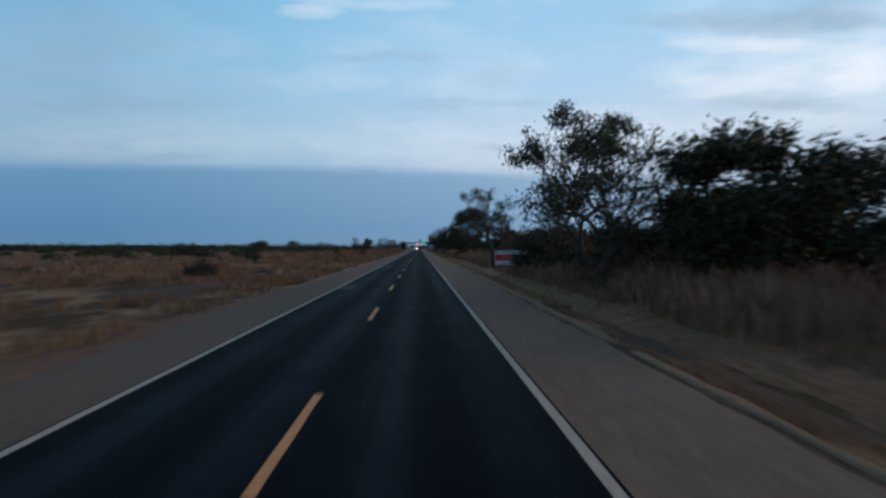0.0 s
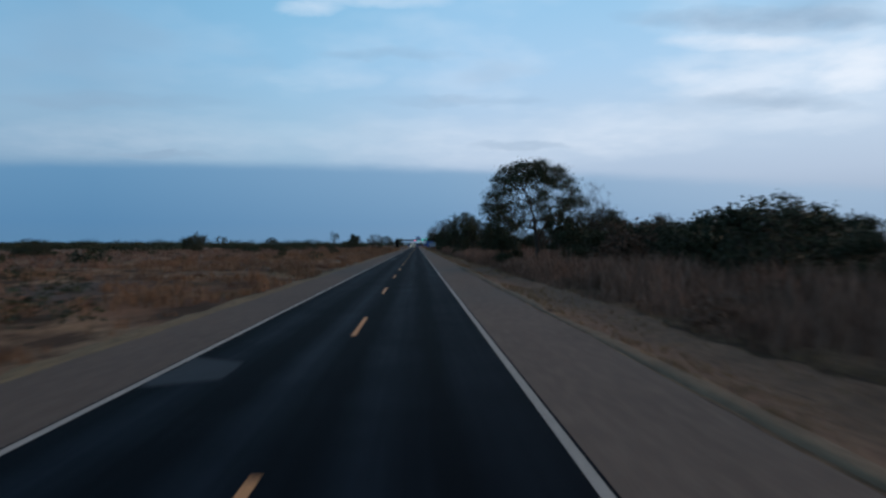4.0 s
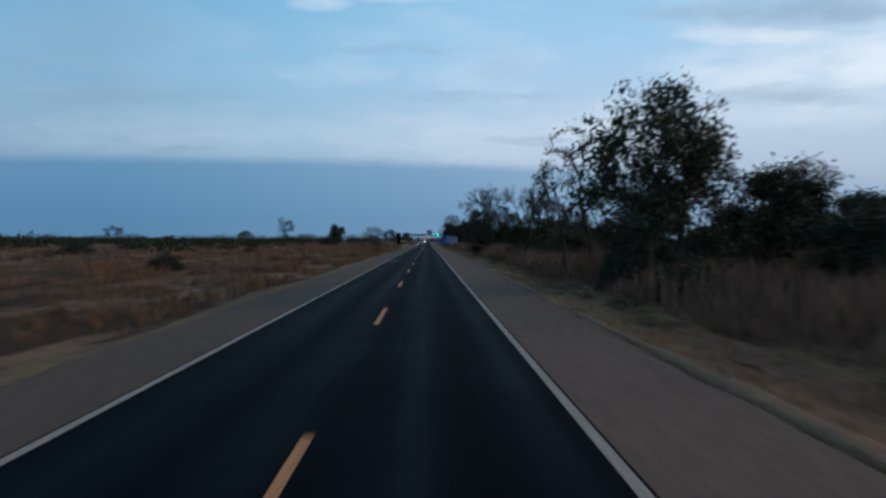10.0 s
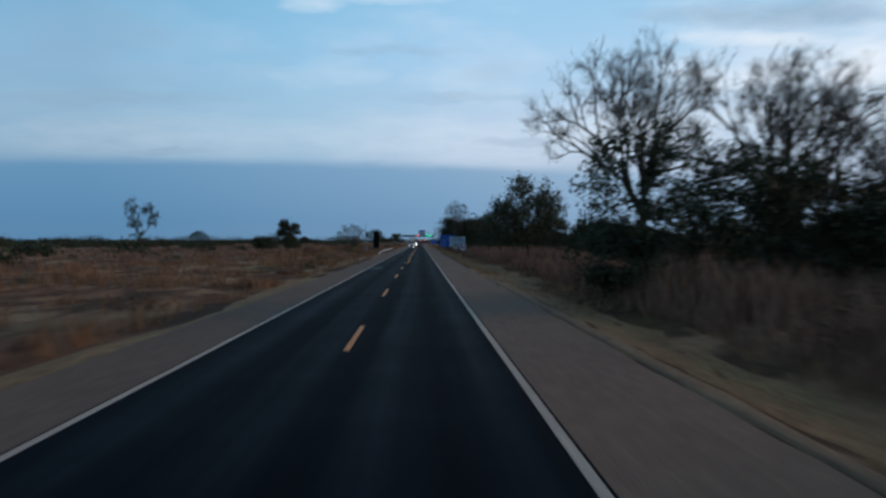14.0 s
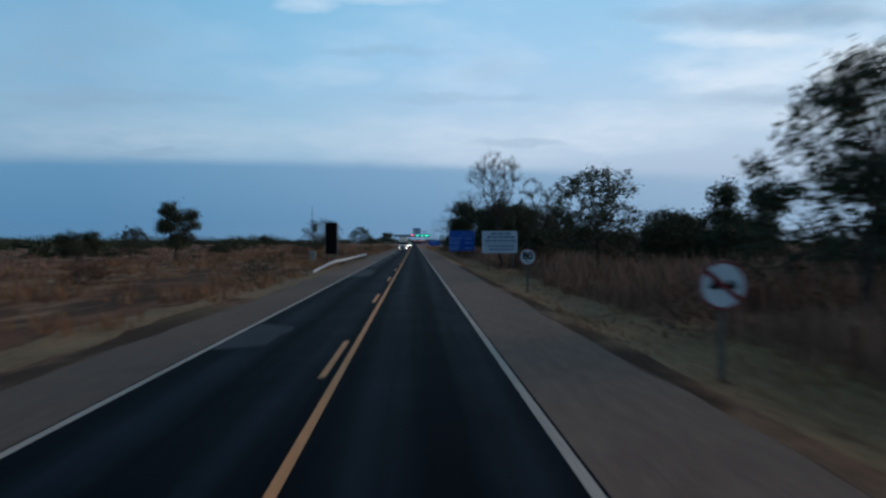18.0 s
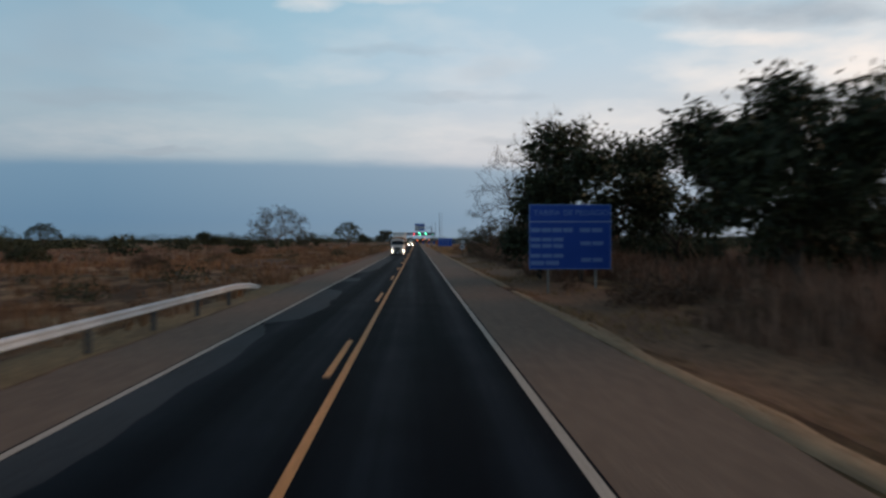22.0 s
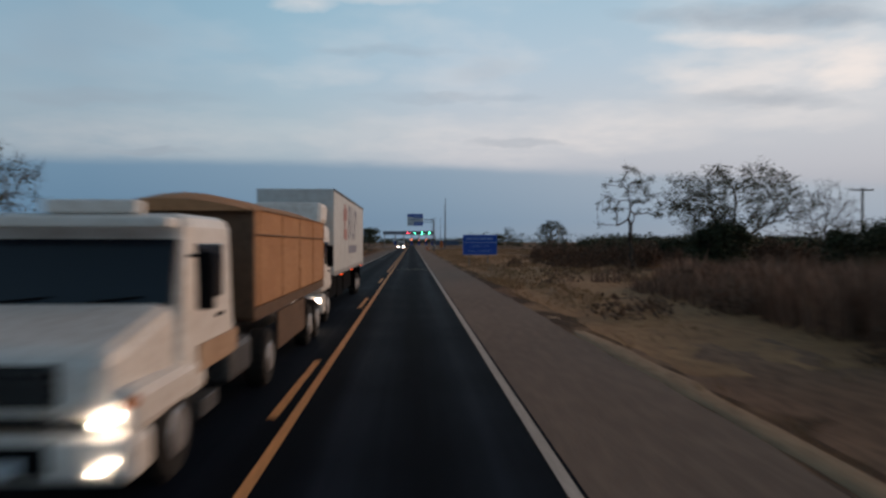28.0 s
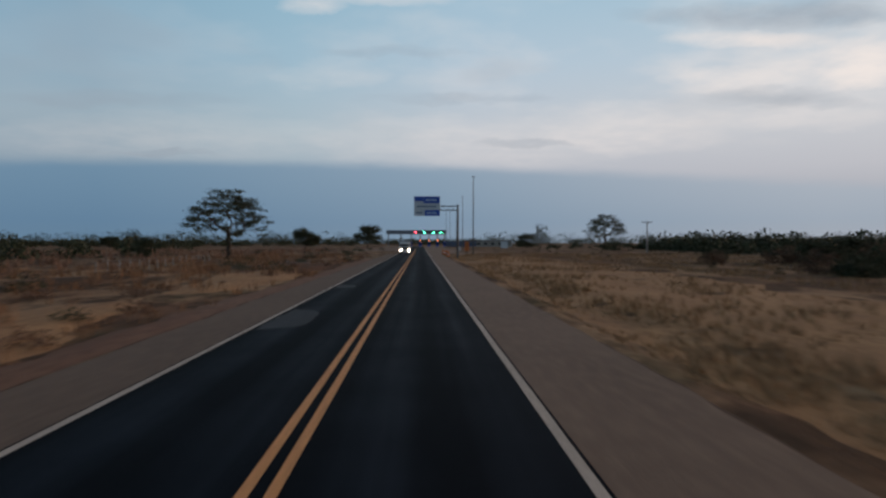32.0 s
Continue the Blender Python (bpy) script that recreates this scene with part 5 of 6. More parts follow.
# ---------------------------------------------------------------- grass
def blades(name, xs, ys, height, per, width, lean, material, label, seed):
    """Tufts of thin bent blades; height and lean are for each tuft."""
    rng = np.random.default_rng(seed)
    n = len(xs)
    zs = np.array([ground_height(float(x), float(y)) for x, y in zip(xs, ys)])
    root = np.repeat(np.stack([xs, ys, zs - 0.03], 1), per, 0)
    h = np.repeat(height, per) * rng.uniform(0.55, 1.1, n * per)
    root[:, :2] += rng.normal(size=(n * per, 2)) * np.repeat(height, per)[:, None] * 0.16
    a = rng.uniform(0, 2 * np.pi, n * per)
    out = np.stack([np.cos(a), np.sin(a), 0 * a], 1)
    across = np.stack([-np.sin(a), np.cos(a), 0 * a], 1) * (width * np.repeat(height, per) ** 0.5 * rng.uniform(0.6, 1.3, n * per))[:, None]
    bend = (lean * h * rng.uniform(0.3, 1.2, n * per))[:, None]
    mid = root + out * bend * 0.35 + np.stack([0 * h, 0 * h, h * 0.6], 1)
    tip = root + out * bend + np.stack([0 * h, 0 * h, h], 1)
    verts = np.stack([root - across, root + across, mid + across * 0.8, mid - across * 0.8, tip], 1).reshape(-1, 3)
    k = np.arange(n * per)[:, None] * 5
    faces = np.concatenate([k + [0, 1, 2], k + [0, 2, 3], k + [3, 2, 4]])
    return tagged(new(name, mesh_fast(name, verts, faces, material)), label, "grass", kind="stuff")


def scatter(count, x0, x1, y0, y1, power=1.0, patch=0.0, seed=0):
    rng = np.random.default_rng(seed)
    xs = x0 + (x1 - x0) * rng.uniform(0, 1, count) ** power
    ys = rng.uniform(y0, y1, count)
    if patch:
        keep = np.array([noise.noise((float(x) * 0.22, float(y) * 0.13, seed)) > patch - 0.5 + rng.uniform(-0.2, 0.2) for x, y in zip(xs, ys)])
        xs, ys = xs[keep], ys[keep]
    return xs, ys


def tall(xs, ys, low, high, seed):
    rng = np.random.default_rng(seed)
    return np.array([low + (high - low) * min(1, max(0, 0.5 + 0.9 * noise.noise((float(x) * 0.3, float(y) * 0.12, 9)))) for x, y in zip(xs, ys)]) * rng.uniform(0.75, 1.2, len(xs))


xs, ys = scatter(19000, 8.2, 17.0, -10, 615, 1.3, 0.28, 3)
xs += np.array([0.9 * noise.noise((float(y) * 0.06, 2, 2)) + 3.2 * min(1, max(0, (float(y) - 505) / 20)) for y in ys])
keep = np.ones(len(xs), bool)
for x0, x1, y0, y1 in ((7.0, 13.0, 66, 80), (5.5, 12.0, 430, 445), (5.5, 12.5, 478, 499)):
    keep &= ~((xs > x0) & (xs < x1) & (ys > y0) & (ys < y1))
xs, ys = xs[keep], ys[keep]
blades("tall_grass", xs, ys, tall(xs, ys, 0.8, 2.1, 5) * np.clip((xs - 7.2) / 2.6, 0.35, 1), 9, 0.022, 0.45, GRASS, "tall reddish dry grass along the verge", 5)
xs, ys = scatter(11000, 17, 45, -10, 620, 1.2, 0.35, 4)
blades("tall_grass", xs, ys, tall(xs, ys, 1.0, 2.2, 6), 8, 0.034, 0.45, GRASS, "tall reddish dry grass between the bushes", 6)
xs, ys = scatter(5200, 10.4, 16.5, 512, 600, 1.1, 0.25, 31)
xs += 2.2 * np.clip((ys - 560) / 40, 0, 1)
blades("tall_grass", xs, ys, tall(xs, ys, 0.8, 2.1, 31), 9, 0.024, 0.4, GRASS, "tall reddish dry grass before the scrub", 31)
xs, ys = scatter(24000, 5.2, 9.0, -10, 720, 1.0, 0.36, 7)
blades("short_grass", xs, ys, tall(xs, ys, 0.08, 0.30, 7), 7, 0.020, 0.7, STRAW, "short dry grass beside the shoulder", 7)
xs, ys = scatter(22000, 6, 60, 610, 800, 1.3, 0.40, 8)
blades("short_grass", xs, ys, tall(xs, ys, 0.12, 0.50, 8), 7, 0.024, 0.7, STRAW, "short dry grass on the open verge", 8)
xs, ys = scatter(36000, -8.6, -36, -5, 790, 1.3, 0.50, 9)
keep = (xs < -15.5) | (ys < 640) | (np.random.default_rng(3).uniform(0, 1, len(xs)) < 0.2)
xs, ys = xs[keep], ys[keep]
blades("field_grass", xs, ys, tall(xs, ys, 0.12, 1.05, 9), 8, 0.022, 0.6, FIELD_STRAW, "dry straw grass in the open field", 9)
xs, ys = scatter(14000, -30, -110, 20, 900, 1.2, 0.45, 10)
blades("field_grass", xs, ys, tall(xs, ys, 0.4, 1.0, 10), 8, 0.045, 0.6, GRASS, "dry brown grass far out in the field", 10)

# ---------------------------------------------------------------- signs
def bars(parent, rows, x, y, z, material, name="lettering"):
    """Lines of writing that cannot be read: x, z offsets, width, height."""
    for dx, dz, w, h in rows:
        n = max(1, int(w / (h * 2.6)))
        bm = bmesh.new()
        gap = w * 0.12 / n
        for k in range(n):
            a = x + dx - w / 2 + w * k / n
            add_box(bm, a, a + w / n - gap, y - 0.006, y, z + dz - h / 2, z + dz + h / 2)
        part(name, bm, material, parent)


def board(name, x0, x1, y, z0, z1, material, label, category, posts, rim=None, depth=0.04, post_mat=None):
    cx = (x0 + x1) / 2
    ob = thing(name, (cx, y, 0), label, category)
    part("panel", box(x0 - cx, x1 - cx, 0, depth, z0, z1, 0.008), material, ob)
    if rim:
        t = 0.045
        for a, b, c, d in ((x0, x1, z1 - t, z1), (x0, x1, z0, z0 + t), (x0, x0 + t, z0 + t, z1 - t), (x1 - t, x1, z0 + t, z1 - t)):
            part("border", box(a - cx, b - cx, -0.005, 0.0, c, d), rim, ob)
    for px in posts:
        part("post", box(px - cx - 0.05, px - cx + 0.05, depth, depth + 0.1, -0.45, z1 - 0.1, 0.006), post_mat or WOOD, ob, "square grey post")
    for zz in (z0 + 0.35, z1 - 0.35):
        part("brace", box(x0 - cx + 0.1, x1 - cx - 0.1, depth + 0.002, depth + 0.05, zz - 0.04, zz + 0.04), post_mat or WOOD, ob)
    return ob


banner = board("banner_sign", 8.27, 11.75, 74.4, 0.50, 2.04, SIGN_WHITE, "white roadside banner with a broad red band on posts", "sign", (8.7, 11.3))
part("red_band", box(-1.70, 1.73, -0.006, 0.0, 0.93, 1.62), SIGN_RED, banner, "broad red band")
bars(banner, [(0.1, 1.86, 2.6, 0.13)], 0, -0.001, 0, INK)
bars(banner, [(0.1, 1.28, 2.4, 0.10)], 0, -0.007, 0, SIGN_PINK)
bars(banner, [(0.2, 0.66, 2.6, 0.12)], 0, -0.001, 0, INK)
part("emblem", disc((-1.5, -0.008, 1.84), 0.13, 0.006, 16), SIGN_RED, banner)

info = board("info_board", 6.45, 9.82, 442.0, 1.5, 3.6, PALE_BOARD, "large pale bluish-white roadside information board on two posts", "sign", (7.1, 9.4), depth=0.05)
bars(info, [(0.15, 0.80, 2.0, 0.20), (0.15, 0.48, 2.7, 0.20), (0.1, 0.14, 3.0, 0.20), (0.1, -0.38, 2.6, 0.16), (0.15, -0.70, 2.4, 0.15)], 0, -0.001, 2.55, INK)
part("divider", box(-1.72, 1.72, -0.006, 0.0, 2.40, 2.44), INK, info)

tariff = board("toll_tariff_sign", 5.92, 10.30, 493.5, 1.04, 4.48, SIGN_BLUE, "large blue toll tariff sign with pale lettering on posts", "sign", (6.95, 9.5), rim=LETTER_DIM, depth=0.05, post_mat=CONCRETE)
for word, w, dx in (("TARIFA", 1.42, -1.26), ("DE", 0.46, -0.11), ("PEDÁGIO", 1.75, 1.16)):
    words("heading_word", word, 0.30, w, (dx, -0.006, 4.02), LETTER_DIM, tariff)
part("divider", box(-2.2, 2.2, -0.006, 0.0, 3.54, 3.58), LETTER, tariff)
bars(tariff, [(-0.95, 3.12, 2.3, 0.22), (1.15, 3.12, 1.3, 0.22), (-1.2, 2.62, 1.8, 0.20), (-1.2, 2.28, 1.8, 0.20), (1.2, 2.42, 1.3, 0.20),
              (-1.2, 1.76, 1.8, 0.20), (-1.3, 1.38, 1.6, 0.22), (1.2, 1.54, 1.2, 0.20)], 0, -0.001, 0, LETTER_DIM)

lane_sign = board("blue_lane_sign", 5.98, 9.82, 648.6, 1.05, 3.30, SIGN_BLUE, "blue sign about release at the toll booths", "sign", (6.7, 8.8), rim=LETTER_DIM, depth=0.05, post_mat=CONCRETE)
bars(lane_sign, [(0, 2.86, 3.1, 0.24)], 0, -0.001, 0, LETTER_DIM)
part("divider", box(-1.85, 1.85, -0.006, 0.0, 2.42, 2.46), LETTER, lane_sign)
words("line", "LIBERAÇÃO", 0.26, 2.0, (0, -0.006, 2.02), LETTER_DIM, lane_sign)
words("line", "NAS CABINES", 0.26, 2.6, (0, -0.006, 1.47), LETTER_DIM, lane_sign)


def round_sign(x, y, z, r, label):
    ob = thing("round_sign", (x, y, 0), label, "sign", "round traffic signs")
    part("plate", disc((0, 0, z), r, 0.012), SIGN_WHITE, ob)
    part("rim", disc((0, -0.006, z), r * 0.995, 0.005, 32, r * 0.87), DARK_RED, ob, "dark red ring")
    part("post", box(-0.05, 0.05, 0.014, 0.11, -0.4, z + r * 0.5, 0.006), WOOD, ob, "square wooden post")
    return ob


no_pass = round_sign(6.15, 390.8, 1.70, 0.50, "round white no-overtaking sign with red ring")
for dx in (-0.17, 0.17):
    bm = add_box(bmesh.new(), dx - 0.11, dx + 0.11, -0.006, -0.001, 1.62, 1.72, 0.0)
    add_box(bm, dx - 0.07, dx + 0.07, -0.006, -0.001, 1.72, 1.80)
    part("vehicle_symbol", bm, BLACK, no_pass)
bm = bmesh.new()
bmesh.ops.create_cube(bm, size=1, matrix=Matrix.Translation((0, -0.009, 1.70)) @ pose(0, 0, 0, 0, 40, 0) @ Matrix.Diagonal((0.86, 0.004, 0.11, 1)))
part("slash", bm, DARK_RED, no_pass, "red slash")
limit = round_sign(6.4, 415.6, 1.72, 0.48, "round white speed limit sign with red ring")
words("number", "80", 0.42, 0.60, (0, -0.002, 1.76), BLACK, limit, bold=0.022)
bars(limit, [(0, 1.46, 0.26, 0.07)], 0, -0.001, 0, BLACK)
far_limit = round_sign(7.4, 569.0, 1.56, 0.48, "small round white traffic sign with red ring")
bars(far_limit, [(0, 1.58, 0.42, 0.30)], 0, -0.001, 0, BLACK)

# ---------------------------------------------------------------- dark display board, mast and guard rail on the field side
vms = thing("display_board", (-11.1, 469.2, 0), "tall dark electronic display board standing behind the rail", "display board")
part("cabinet", box(-0.72, 0.72, 0, 0.34, 0.95, 5.15, 0.02), BLACK, vms)
part("side_frame", box(0.725, 0.80, -0.03, 0.37, 0.90, 5.20, 0.01), GREY_STEEL, vms)
part("side_frame", box(-0.80, -0.725, -0.03, 0.37, 0.90, 5.20, 0.01), GREY_STEEL, vms)
part("hood", box(-0.80, 0.80, -0.12, 0.40, 5.205, 5.25, 0.01), GREY_STEEL, vms)
for k in range(5):
    part("screen_panel", box(-0.66, 0.66, -0.012, -0.001, 1.02 + k * 0.82, 1.80 + k * 0.82, 0.004), BLACK, vms)
for dx in (-0.5, 0.5):
    part("leg", box(dx - 0.07, dx + 0.07, 0.1, 0.24, -0.4, 0.95), GREY_STEEL, vms)
mast = thing("signal_mast", (-14.1, 472.5, 0), "slim grey steel mast with an equipment box", "mast")
part("pole", rod((0, 0, -0.4), (0, 0, 7.5), 0.06, 0.035, 10), GREY_STEEL, mast)
part("equipment_box", box(0.10, 0.62, -0.2, 0.2, 3.9, 5.0, 0.02), GREY_STEEL, mast)
part("bracket", box(-0.02, 0.9, -0.03, 0.03, 5.15, 5.22), GREY_STEEL, mast)
part("base_cabinet", box(-0.35, 0.45, -0.25, 0.25, -0.3, 1.3, 0.02), CONCRETE, mast)


def guard_rail():
    ob = thing("guard_rail", (0, 0, 0), "weathered white steel guard rail with a sloping end", "guard rail")
    ys = np.concatenate([np.linspace(436, 452, 9), np.linspace(454, 484, 16), np.linspace(485, 503, 19)])
    prof = [(0.0, 0.46), (0.05, 0.50), (0.05, 0.56), (0.0, 0.61), (0.05, 0.66), (0.05, 0.73), (0.0, 0.78), (-0.012, 0.78), (0.036, 0.725), (0.036, 0.665), (-0.012, 0.61), (0.036, 0.555), (0.036, 0.505), (-0.012, 0.46)]
    verts, faces, n = [], [], len(prof)
    for y in ys:
        out = max(0, (452 - y) / 16)
        x = -7.6 - 1.0 * out ** 1.6 - 3.0 * max(0, (y - 486) / 19) ** 1.3
        drop = 0.62 * max(0, (446 - y) / 10) ** 1.3 + 1.5 * max(0, (y - 486) / 19) ** 1.3
        verts += [(x + px, y, 0.77 - 0.82 * (0.78 - pz) - drop) for px, pz in prof]
    for j in range(len(ys) - 1):
        for k in range(n):
            faces.append((j * n + k, j * n + (k + 1) % n, (j + 1) * n + (k + 1) % n, (j + 1) * n + k))
    part("beam", mesh_of("beam", verts, faces, RAIL_PAINT, True), RAIL_PAINT, ob)
    for y in np.arange(450, 487, 4.0):
        out = max(0, (452 - y) / 16)
        x = -7.73 - 1.0 * out ** 1.6
        part("rail_post", box(x - 0.06, x + 0.06, y - 0.05, y + 0.05, -0.5, 0.72), GREY_STEEL, ob)


guard_rail()

# ---------------------------------------------------------------- poles, fence
for k, (x, y, h) in enumerate(((42.7, 115.8, 10.6), (30.4, 239.0, 8.2), (45.4, 639.0, 8.0), (47.5, 790.0, 7.0))):
    ob = thing("utility_pole", (x, y, ground_height(x, y)), "concrete power pole with a short crossarm", "utility pole", "power poles")
    part("pole", rod((0, 0, -0.5), (0, 0, h), 0.17, 0.11, 10), CONCRETE, ob)
    part("crossarm", box(-1.15, 1.15, -0.06, 0.06, h - 0.32, h - 0.2, 0.01), WOOD, ob)
    for dx in (-1.0, -0.35, 0.35, 1.0):
        part("insulator", rod((dx, 0, h - 0.2), (dx, 0, h), 0.05, 0.03, 8), CONCRETE, ob)
fence = thing("field_fence", (0, 0, 0), "short row of white fence posts with wires in the field", "fence")
post_mesh = None
for k in range(7):
    y = 667 + 2.5 * k
    x = -26.5 - 0.25 * k
    if post_mesh is None:
        bm = box(-0.055, 0.055, -0.055, 0.055, -0.3, 0.95, 0.012)
        post_mesh = bpy.data.meshes.new("fence_post")
        bm.to_mesh(post_mesh)
        bm.free()
        post_mesh.materials.append(CONCRETE)
    p = part("fence_post", post_mesh, CONCRETE, fence)
    p.matrix_basis = pose(x, y, ground_height(x, y), 2 * math.sin(k * 2.1), 2 * math.cos(k * 1.3), 8 * k)
for zz in (0.35, 0.65, 0.95):
    part("wire", rod((-26.5, 667, zz - 0.1), (-28.0, 682, zz - 0.1), 0.006, None, 4), STEEL, fence)
fence = thing("field_fence", (0, 0, 0), "long line of white fence posts across the far field", "fence")
for k in range(15):
    x, y = -28.0 - 0.07 * k, 709 + 2.5 * k
    p = part("fence_post", post_mesh, CONCRETE, fence)
    p.matrix_basis = pose(x, y, ground_height(x, y), 2 * math.sin(k * 1.7), 2 * math.cos(k * 2.3), 9 * k)
for zz in (0.35, 0.65, 0.95):
    part("wire", rod((-28.0, 709, zz - 0.1), (-28.98, 744, zz - 0.1), 0.006, None, 4), STEEL, fence)


# ---------------------------------------------------------------- vehicles
def wheel(parent, x, y, r, w, inward):
    """x is the outer face; the rim is a part of the wheel."""
    bm = bmesh.new()
    bmesh.ops.create_cone(bm, cap_ends=True, segments=24, radius1=r, radius2=r, depth=w, matrix=Matrix.Translation((x + inward * w / 2, y, r)) @ pose(0, 0, 0, 0, 90, 0))
    bmesh.ops.bevel(bm, geom=[e for e in bm.edges if abs(e.verts[0].co.x - e.verts[1].co.x) < 1e-4], offset=0.04, segments=2, affect="EDGES")
    tyre = part("wheel", bm, RUBBER, parent, "black rubber tyre")
    bm = bmesh.new()
    bmesh.ops.create_cone(bm, cap_ends=True, segments=20, radius1=r * 0.55, radius2=r * 0.45, depth=0.06, matrix=Matrix.Translation((x - inward * 0.012, y, r)) @ pose(0, 0, 0, 0, 90, 0))
    part("rim", bm, STEEL, tyre)


def lamp_part(parent, x, z, w, h, y, material=None, name="headlight"):
    bm = box(x - w / 2, x + w / 2, y - 0.03, y + 0.05, z - h / 2, z + h / 2, 0.02)
    part(name, bm, material or HEADLIGHT, parent)


def cab(ob, height, snout, paint):
    """A truck's cab that faces -y, 2.5 m wide, its front at y = 0; snout: the length of its bonnet."""
    bm = add_box(bmesh.new(), -1.22, 1.22, 0.10 + snout, 2.3 + snout, 0.95, height, 0.16)
    for v in bm.verts:
        if v.co.z > 1.9:
            k = (v.co.z - 1.9) / max(0.1, height - 1.9)
            if v.co.y < 1.0 + snout:
                v.co.y += 0.35 * k
            v.co.x *= 1 - 0.06 * k
    part("cab_body", bm, paint, ob)
    if snout:
        bm = add_box(bmesh.new(), -1.14, 1.14, 0.06, snout + 0.14, 0.86, 1.84, 0.16)
        for v in bm.verts:
            k = 1 - v.co.y / snout
            v.co.x *= 1 - 0.10 * max(0, k)
            if v.co.z > 1.3:
                v.co.z -= 0.34 * max(0, k)
        part("bonnet", bm, paint, ob)
        for s in (-1, 1):
            bm = add_box(bmesh.new(), s * 1.0 - 0.24, s * 1.0 + 0.24, 0.10, snout + 0.9, 0.72, 1.18, 0.12)
            part("wing", bm, paint, ob)
    part("bumper", box(-1.25, 1.25, 0, 0.5, 0.34, 0.76 if snout else 0.94, 0.08), paint, ob)
    half = 0.56 if snout else 0.72
    part("grille", box(-half, half, 0.02, 0.12, 1.02 if snout else 0.98, 1.40 if snout else 1.62, 0.02), BLACK if snout else GREY_STEEL, ob)
    if snout:
        part("grille_slot", box(-0.5, 0.5, 0.035, 0.08, 0.84, 0.93, 0.01), BLACK, ob)
        part("intake", box(-0.5, 0.5, -0.012, 0.04, 0.40, 0.70, 0.02), BLACK, ob, "black lower air intake")
        part("sun_visor", box(-1.10, 1.10, -0.06 + snout, 0.30 + snout, 2.66, 2.78, 0.03), paint, ob)
        part("roof_board", box(-0.55, 0.55, 0.55 + snout, 0.75 + snout, height, height + 0.16, 0.03), paint, ob)
        for s in (-1, 1):
            part("dusty_sill", box(s * 1.235 - 0.012, s * 1.235 + 0.012, snout + 0.55, snout + 2.25, 0.98, 1.30, 0.005), DUSTY, ob, "brown dusty lower door")
            part("indicator", box(s * 1.16 - 0.07, s * 1.16 + 0.07, 0.10, 0.16, 0.98, 1.10, 0.01), ORANGE, ob)
    for k in range(4):
        zz = (1.05 if snout else 1.04) + (0.09 if snout else 0.14) * k
        part("grille_bar", box(0.04 - half, half - 0.04, 0.0, 0.04, zz, zz + 0.035, 0.008), GREY_STEEL, ob)
    low = 1.80 if snout else 1.78
    part("windscreen", box(-1.08, 1.08, 0.085 + snout, 0.16 + snout, low, min(height - 0.30, 2.62), 0.03, 0.22), GLASS, ob, "dark windscreen")
    for s in (-1, 1):
        part("wiper", rod((s * 0.5 - 0.35, 0.07 + snout, low + 0.04), (s * 0.5 + 0.25, 0.09 + snout, low + 0.10), 0.012, None, 5), BLACK, ob)
        part("side_window", box(s * 1.185 - 0.03, s * 1.185 + 0.03, 0.65 + snout, 1.65 + snout, 1.80, min(height - 0.35, 2.5), 0.02), GLASS, ob)
        part("door_handle", box(s * 1.225 - 0.015, s * 1.225 + 0.015, 1.35 + snout, 1.6 + snout, 1.55, 1.60, 0.006), BLACK, ob)
        m = part("mirror", box(s * 1.42 - 0.09, s * 1.42 + 0.09, 0.15 + snout, 0.28 + snout, 1.75, 2.4, 0.03), BLACK, ob)
        part("mirror_arm", rod((s * 1.2, 0.3 + snout, 2.35), (s * 1.42, 0.2 + snout, 2.35), 0.02, None, 6), BLACK, m)
        part("step", box(s * 1.12 - 0.1, s * 1.12 + 0.1, 0.7 + snout, 1.4 + snout, 0.4, 0.62, 0.02), GREY_STEEL, ob)
    part("number_plate", box(-0.25, 0.25, -0.03, -0.014, 0.42, 0.56), SIGN_WHITE, ob)


# tipper truck with a canvas-covered load
tipper = thing("cargo_truck", (-3.44, 578.9, 0), "white bonneted truck with a tan canvas-covered load body", "truck", "oncoming trucks")
cab(tipper, 2.84, 1.35, CAB_WHITE)
for s in (-1, 1):
    lamp_part(tipper, s * 0.98, 0.90, 0.22, 0.07, 0.06)
    lamp_part(tipper, s * 0.98, 0.50, 0.18, 0.05, -0.02, name="fog_light")
part("chassis", box(-0.45, 0.45, 2.0, 13.1, 0.60, 1.0), GREY_STEEL, tipper)
part("load_body", box(-1.25, 1.25, 4.7, 13.2, 1.45, 3.05, 0.05), TARP, tipper)
# Load front behind the cab, its shade put into the dark brown.
part("headboard", box(-1.26, 1.26, 4.58, 4.69, 1.30, 3.02, 0.02), DARK_TARP, tipper, "load front with its shade painted dark brown")
part("floor_beam", box(-1.24, 1.24, 4.72, 13.18, 1.24, 1.445, 0.01), DARK_TARP, tipper, "dark steel floor beam")
for k in range(5):
    for s in (-1, 1):
        part("stake", box(s * 1.25 - 0.03, s * 1.25 + 0.02, 4.95 + k * 2.0, 5.02 + k * 2.0, 1.47, 3.0, 0.01), TARP, tipper)
for s in (-1, 1):
    part("rope", rod((s * 1.275, 4.8, 2.62), (s * 1.275, 13.1, 2.58), 0.015, None, 5), DARK_TARP, tipper)
bm = bmesh.new()
n = 9
rows = []
